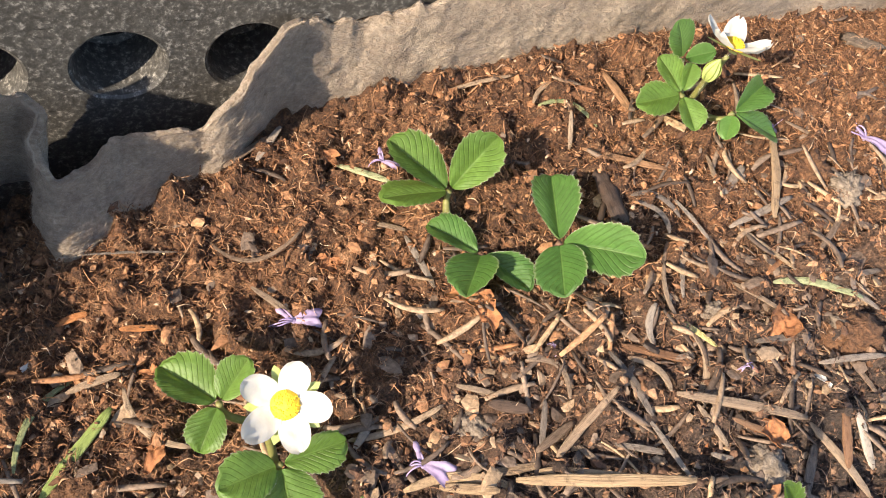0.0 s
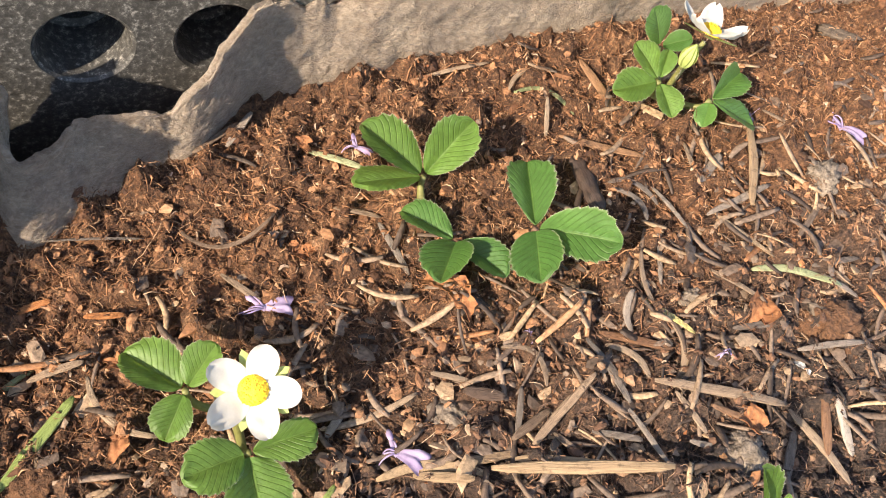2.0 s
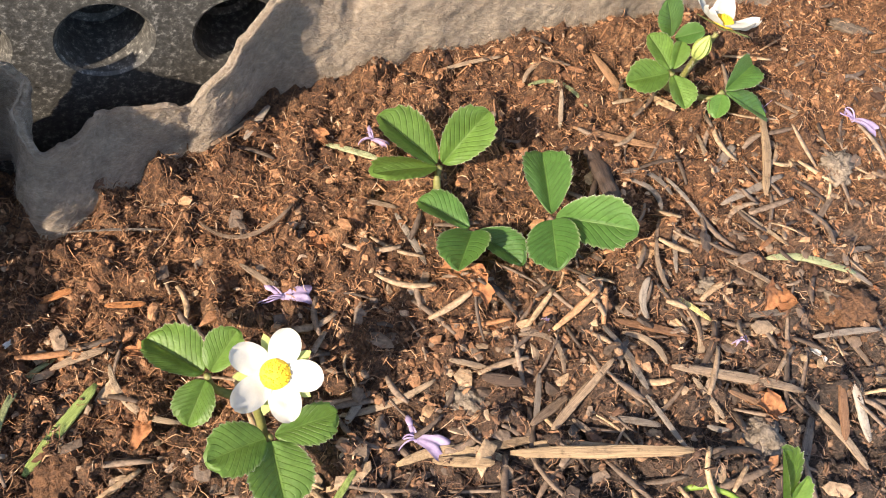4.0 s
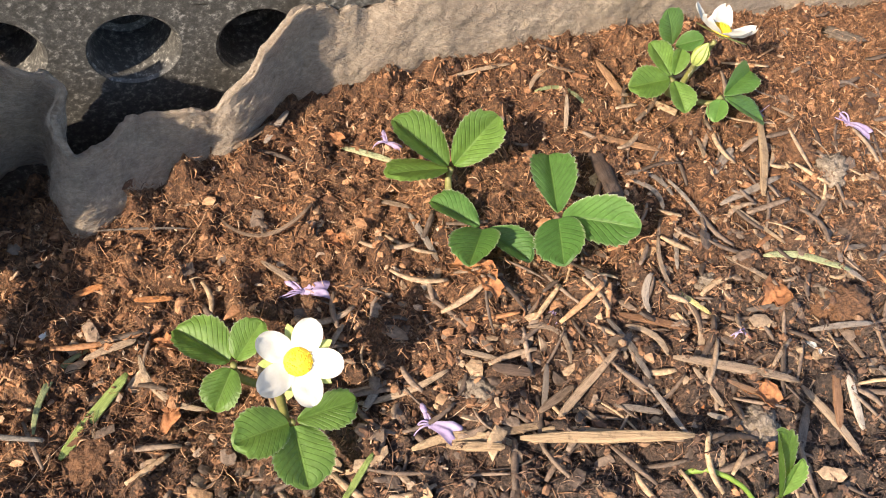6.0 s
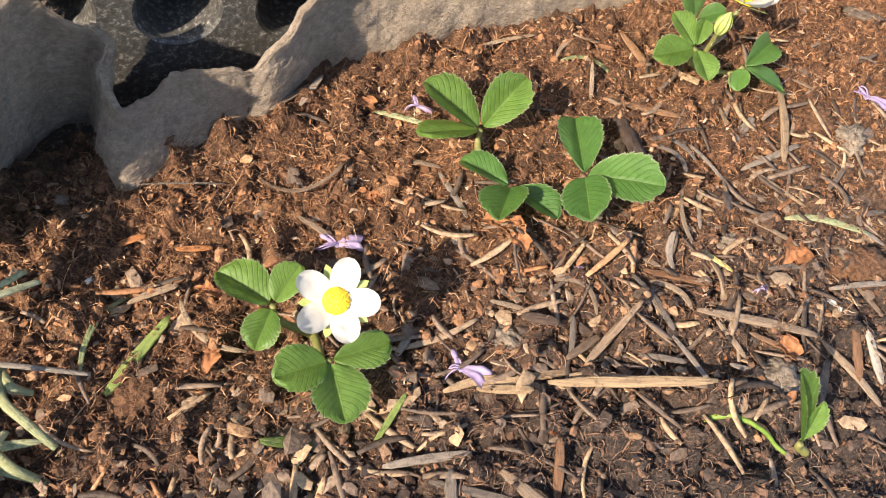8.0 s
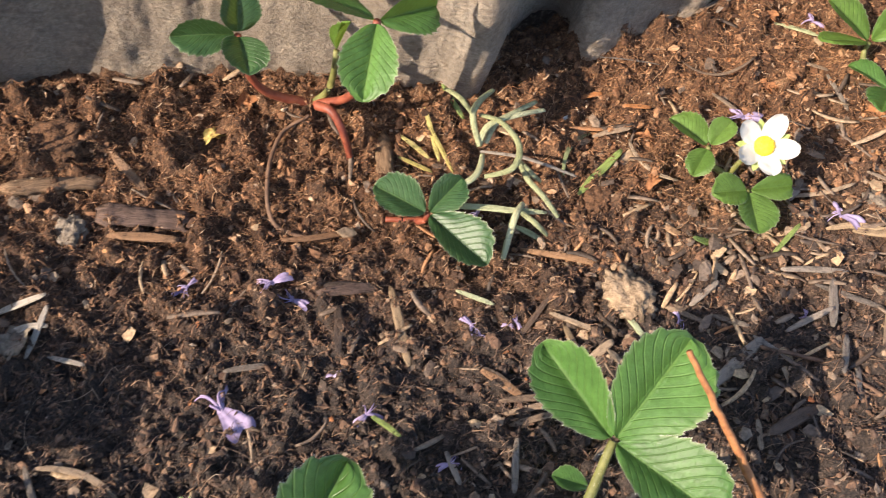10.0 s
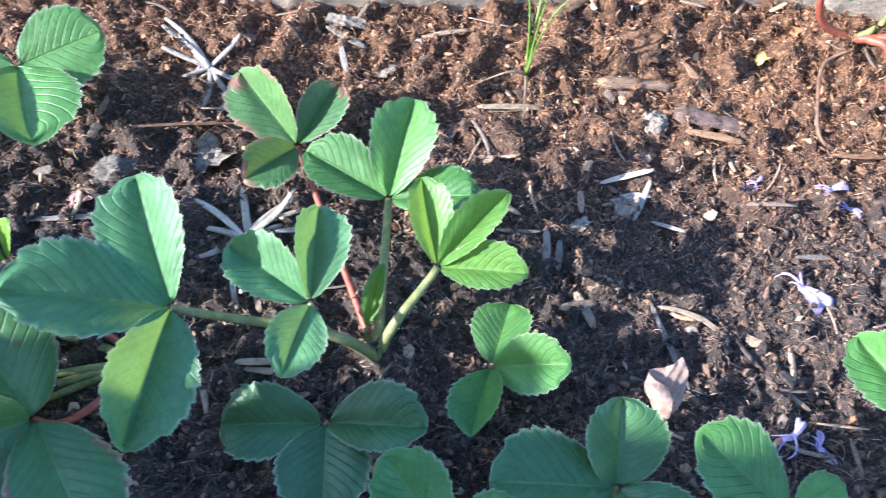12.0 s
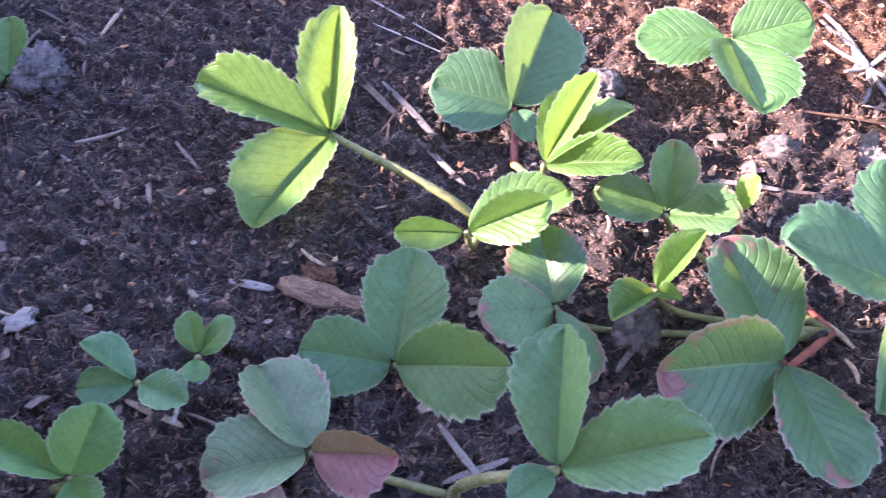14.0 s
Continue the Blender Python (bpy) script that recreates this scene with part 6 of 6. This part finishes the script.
def scrap(at, size, material, label, category="scrap", curl=0.5):
    """A thin crinkled scrap, torn round its edge and curled."""
    x, y = at
    rng = random.Random(int((x * 7919 + y * 104729) * 1e4))
    turn = rng.uniform(0, 6.28)
    rings, cols = 8, 22
    verts, tops = [], []
    for i in range(rings):
        f = (i + 0.15) / (rings - 0.85)
        for j in range(cols):
            a = 2 * math.pi * j / cols
            r = size * f * (1 + 0.75 * noise.noise(Vector((math.cos(a) * 1.3 + x * 500, math.sin(a) * 1.3 + y * 500, 0))) + (0.35 * rng.uniform(-1, 1) if i == rings - 1 else 0.0))
            px, py = r * math.cos(a) * 1.35, r * math.sin(a) * 0.8
            bend = curl * (py * py - 0.3 * px * px) / size + size * 0.55 * noise.noise(Vector((px, py, x)) * (1.4 / size)) * f + size * 0.25 * noise.noise(Vector((px, py, y)) * (3.4 / size))
            wx, wy = x + px * math.cos(turn) - py * math.sin(turn), y + px * math.sin(turn) + py * math.cos(turn)
            verts.append((wx, wy, bend))
    rest = sorted(surface(v[0], v[1]) for v in verts)[int(len(verts) * 0.8)]
    low = min(v[2] for v in verts)
    top = [(v[0], v[1], rest + v[2] - low * 0.5 + 0.0004) for v in verts]
    n = len(top)
    under = [(v[0], v[1], v[2] - 0.00025) for v in top]
    faces = grid_faces(rings, cols, ring=True) + [tuple(range(cols))]
    faces += [tuple(n + k for k in reversed(f)) for f in faces]
    last = (rings - 1) * cols
    faces += [(last + j, n + last + j, n + last + (j + 1) % cols, last + (j + 1) % cols) for j in range(cols)]
    return tagged(mesh_object(category, top + under, faces, material), label, category, group="dry scraps")


clod((0.0729, 0.0952), 0.0060, CLODM, "grey crumbling lump of bark among needles", "bark lump", 0.45)
clod((0.1498, 0.0918), 0.0056, CLODM, "grey crumbling lump of bark among needles", "bark lump", 0.5)
clod((-0.0095, 0.0328), 0.0084, CLODT, "crumbling pale tan lump of bark on the soil", "bark lump", 0.5)
clod((-0.3467, -0.1330), 0.0071, CLODG, "grey crumbly clod half sunk in dark soil", "clod", 0.70)
clod((-0.4065, -0.1604), 0.0063, CLODG, "grey crumbly clod half sunk in dark soil", "clod", 0.70)
clod((-0.3281, -0.2314), 0.0067, CLODG, "grey crumbly clod half sunk in dark soil", "clod", 0.70)
clod((-0.3549, -0.1346), 0.0035, CLODB, "crumbly brown peat clod on the soil", "clod", 0.70)
clod((-0.2200, -0.0893), 0.0068, CLODG, "grey crumbly clod half sunk in dark soil", "clod", 0.70)
clod((-0.2131, 0.0265), 0.0092, CLODB, "crumbly brown peat clod on the soil", "clod", 0.70)
clod((-0.0256, 0.0756), 0.0064, CLODB, "crumbly brown peat clod on the soil", "clod", 0.70)
clod((-0.0257, 0.0744), 0.0058, CLODB, "crumbly brown peat clod on the soil", "clod", 0.70)
clod((-0.1945, -0.0040), 0.0050, CLODM, "pale mossy grey clod on the soil", "clod", 0.70)
scrap((-0.1673, 0.0514), 0.0028, CLODY, "small yellow flake of dry matter", "flake")
scrap((-0.1685, 0.0497), 0.0027, CLODY, "small yellow flake of dry matter", "flake")
clod((-0.5483, -0.3128), 0.0095, CLODG, "grey crumbly clod half sunk in dark soil", "clod", 0.70)
clod((-0.4047, -0.2900), 0.0052, CLODB, "crumbly brown peat clod on the soil", "clod", 0.70)
clod((0.0101, 0.0972), 0.0031, CLODB, "crumbly brown peat clod on the soil", "clod", 0.70)
clod((0.1948, 0.1895), 0.0060, CLODM, "pale crumbling piece of rotten wood on the soil", "clod", 0.70)
clod((0.1838, 0.1968), 0.0063, CLODB, "crumbly brown peat clod on the soil", "clod", 0.70)
clod((0.1863, 0.1349), 0.0085, CLODB, "crumbly brown peat clod on the soil", "clod", 0.70)
clod((0.1413, 0.1377), 0.0035, CLODM, "pale bark lump among needles", "clod", 0.70)
scrap((0.1716, 0.1193), 0.0020, PETAL, "tiny white petal scrap on litter", "scrap")
scrap((-0.0454, 0.1065), 0.0010, PETAL, "tiny white speck on peat", "scrap")
scrap((-0.2938, -0.0421), 0.0042, CLODM, "whitish flake on the soil", "flake")
scrap((-0.3173, -0.0334), 0.0052, CLODM, "whitish flake on the soil", "flake")
scrap((-0.3474, -0.1478), 0.0029, PINK, "pinkish dried bud scale on soil", "scrap")
scrap((-0.3239, -0.1118), 0.0062, CLODM, "bleached grey flake of bark", "flake")
scrap((-0.1903, -0.0467), 0.0044, CLODM, "grey papery scrap under needles", "scrap")
scrap((-0.2006, -0.0626), 0.0030, CLODM, "white crumbly scrap on compost", "scrap")
scrap((-0.1414, 0.0782), 0.0028, RUSTY, "orange crown scale of the plant", "scrap")
scrap((-0.1624, 0.0686), 0.0036, RUSTY, "rusty dry leaf scrap beside the plant", "scrap")
scrap((0.0273, 0.1453), 0.0025, RUSTY, "rusty curled scrap on peat", "scrap")
scrap((0.0312, 0.1463), 0.0018, RUSTY, "rusty curled scrap on peat", "scrap")
scrap((0.0240, 0.1803), 0.0032, RUSTY, "rusty curled scrap on peat", "scrap")
scrap((0.0720, 0.1270), 0.0034, RUSTY, "rusty dry petal scrap under the leaves", "scrap")
scrap((0.0668, 0.1322), 0.0040, RUSTY, "rusty dry petal scrap under the leaves", "scrap")
scrap((0.1611, 0.1352), 0.0045, RUSTY, "rusty scrap among needles", "scrap")
scrap((0.1517, 0.1005), 0.0042, RUSTY, "rusty scrap among needles", "scrap")
scrap((-0.0136, 0.1080), 0.0024, RUSTY, "rusty scrap on peat", "scrap")
scrap((-0.0086, 0.0868), 0.0031, RUSTY, "rusty scrap on peat", "scrap")

grass_tuft((-0.2471, -0.0123), "small tuft of thin bright grass with dry lower blades")


def dead_leaf(base, tip, corner, stem, label):
    """A dry leaf: one half flat to its pointed corner, the other rolled over the midrib."""
    a, b, e = Vector(base), Vector(tip), Vector(corner)
    d, right = b - a, e - b
    L, W = d.length, right.length
    d.normalize()
    right = (right - d * right.dot(d)).normalized()
    n = right.cross(d).normalized()
    if n.z < 0:
        n = -n
    verts, uvs = [], []
    rows, half = 30, 12
    for i in range(rows):
        u = i / (rows - 1)
        w = W * (0.06 + 0.94 * math.sin(min(1.0, u * 1.15) * math.pi / 2) ** 1.1) * (1 - 0.22 * max(0.0, u - 0.8) * 5)
        for j in range(-half, half + 1):
            v = j / half
            p = a + d * (u * L) + n * (0.10 * L * math.sin(math.pi * u))
            if v >= 0:
                p += right * w * v + d * (0.16 * L * v * v * u) - n * (0.20 * w * v * v)
            else:
                phi, r = -v * 3.6, w * 0.40
                p += -right * r * math.sin(phi) * 1.5 + n * r * (1 - math.cos(phi)) - d * (0.30 * L * v * v * u)
            p += Vector(noise.noise_vector(p * 140)) * 0.0011 + n * math.cos(2 * math.pi * 5 * (u - 0.35 * abs(v))) * 0.0003
            verts.append(p)
            uvs.append((u, 0.5 + 0.5 * v))
    ob = mesh_object("dead_leaf", verts, grid_faces(rows, 2 * half + 1), DEAD, uvs=uvs)
    s = Vector(stem)
    tv, tf, tu = tube(bezier(b.lerp(a, 0.8), a + n * 0.0006, a.lerp(s, 0.4), s, 10), [0.0008 - 0.00003 * i for i in range(10)], 7)
    mesh_object("leaf_stem", tv, tf, DEAD, ob, uvs=tu)
    return tagged(ob, label, "dead leaf")


dead_leaf((-0.1488, -0.1230, 0.0125), (-0.1566, -0.1088, 0.0219), (-0.1489, -0.1043, 0.0229), (-0.1410, -0.1215, 0.0105), "curled dry brown leaf lying on dark soil")
dead_leaf((-0.345, -0.362, ground(-0.345, -0.362) + 0.003), (-0.362, -0.345, ground(-0.362, -0.345) + 0.008), (-0.353, -0.336, ground(-0.353, -0.336) + 0.008), (-0.338, -0.367, ground(-0.338, -0.367) + 0.002), "rusty dead leaf lying in the shade")

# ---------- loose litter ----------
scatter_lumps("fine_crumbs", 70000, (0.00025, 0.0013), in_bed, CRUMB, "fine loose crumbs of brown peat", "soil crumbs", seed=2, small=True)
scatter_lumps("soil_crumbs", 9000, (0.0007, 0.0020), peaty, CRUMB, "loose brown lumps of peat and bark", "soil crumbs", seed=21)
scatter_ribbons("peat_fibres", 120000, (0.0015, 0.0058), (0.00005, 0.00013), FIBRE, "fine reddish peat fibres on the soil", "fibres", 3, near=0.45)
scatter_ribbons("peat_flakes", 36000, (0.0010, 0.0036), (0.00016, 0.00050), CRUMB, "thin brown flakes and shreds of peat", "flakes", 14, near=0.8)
scatter_strands("peat_shreds", 9000, (0.0014, 0.0050), (0.00012, 0.00040), fuzzy, CRUMB, "coarse brown peat shreds and stalk bits", "shreds", curl=0.7, flat=0.4, seed=8, arch=0.9, steps=3, sides=4)
scatter_strands("fine_roots", 900, (0.010, 0.030), (0.00006, 0.00016), fuzzy, FIBRE, "long fine root hairs over the peat", "root hairs", curl=1.3, seed=31, arch=0.1, steps=9)
scatter_strands("needle_litter", 800, (0.005, 0.018), (0.0004, 0.0012), needle_zone, STRAWS, "scattered dry tan and grey needles", "needle litter", curl=0.28, flat=0.42, seed=4, steps=7, sides=6, arch=0.05, stiff=1.0)
scatter_lumps("rusty_flakes", 800, (0.0005, 0.0016), in_bed, RUST, "rusty orange flakes of dry petals and bark", "flakes", flat=0.25, sink=0.5, seed=12)
scatter_lumps("bark_crumbs", 220, (0.0014, 0.0026), peaty, CRUMB, "small bark crumbs and clods", "bark crumbs", flat=0.6, seed=6)
scatter_lumps("bark_flakes", 2200, (0.0010, 0.0032), needle_zone, STRAWS, "small grey and tan bark flakes among the needles", "bark flakes", flat=0.22, sink=0.5, seed=44)
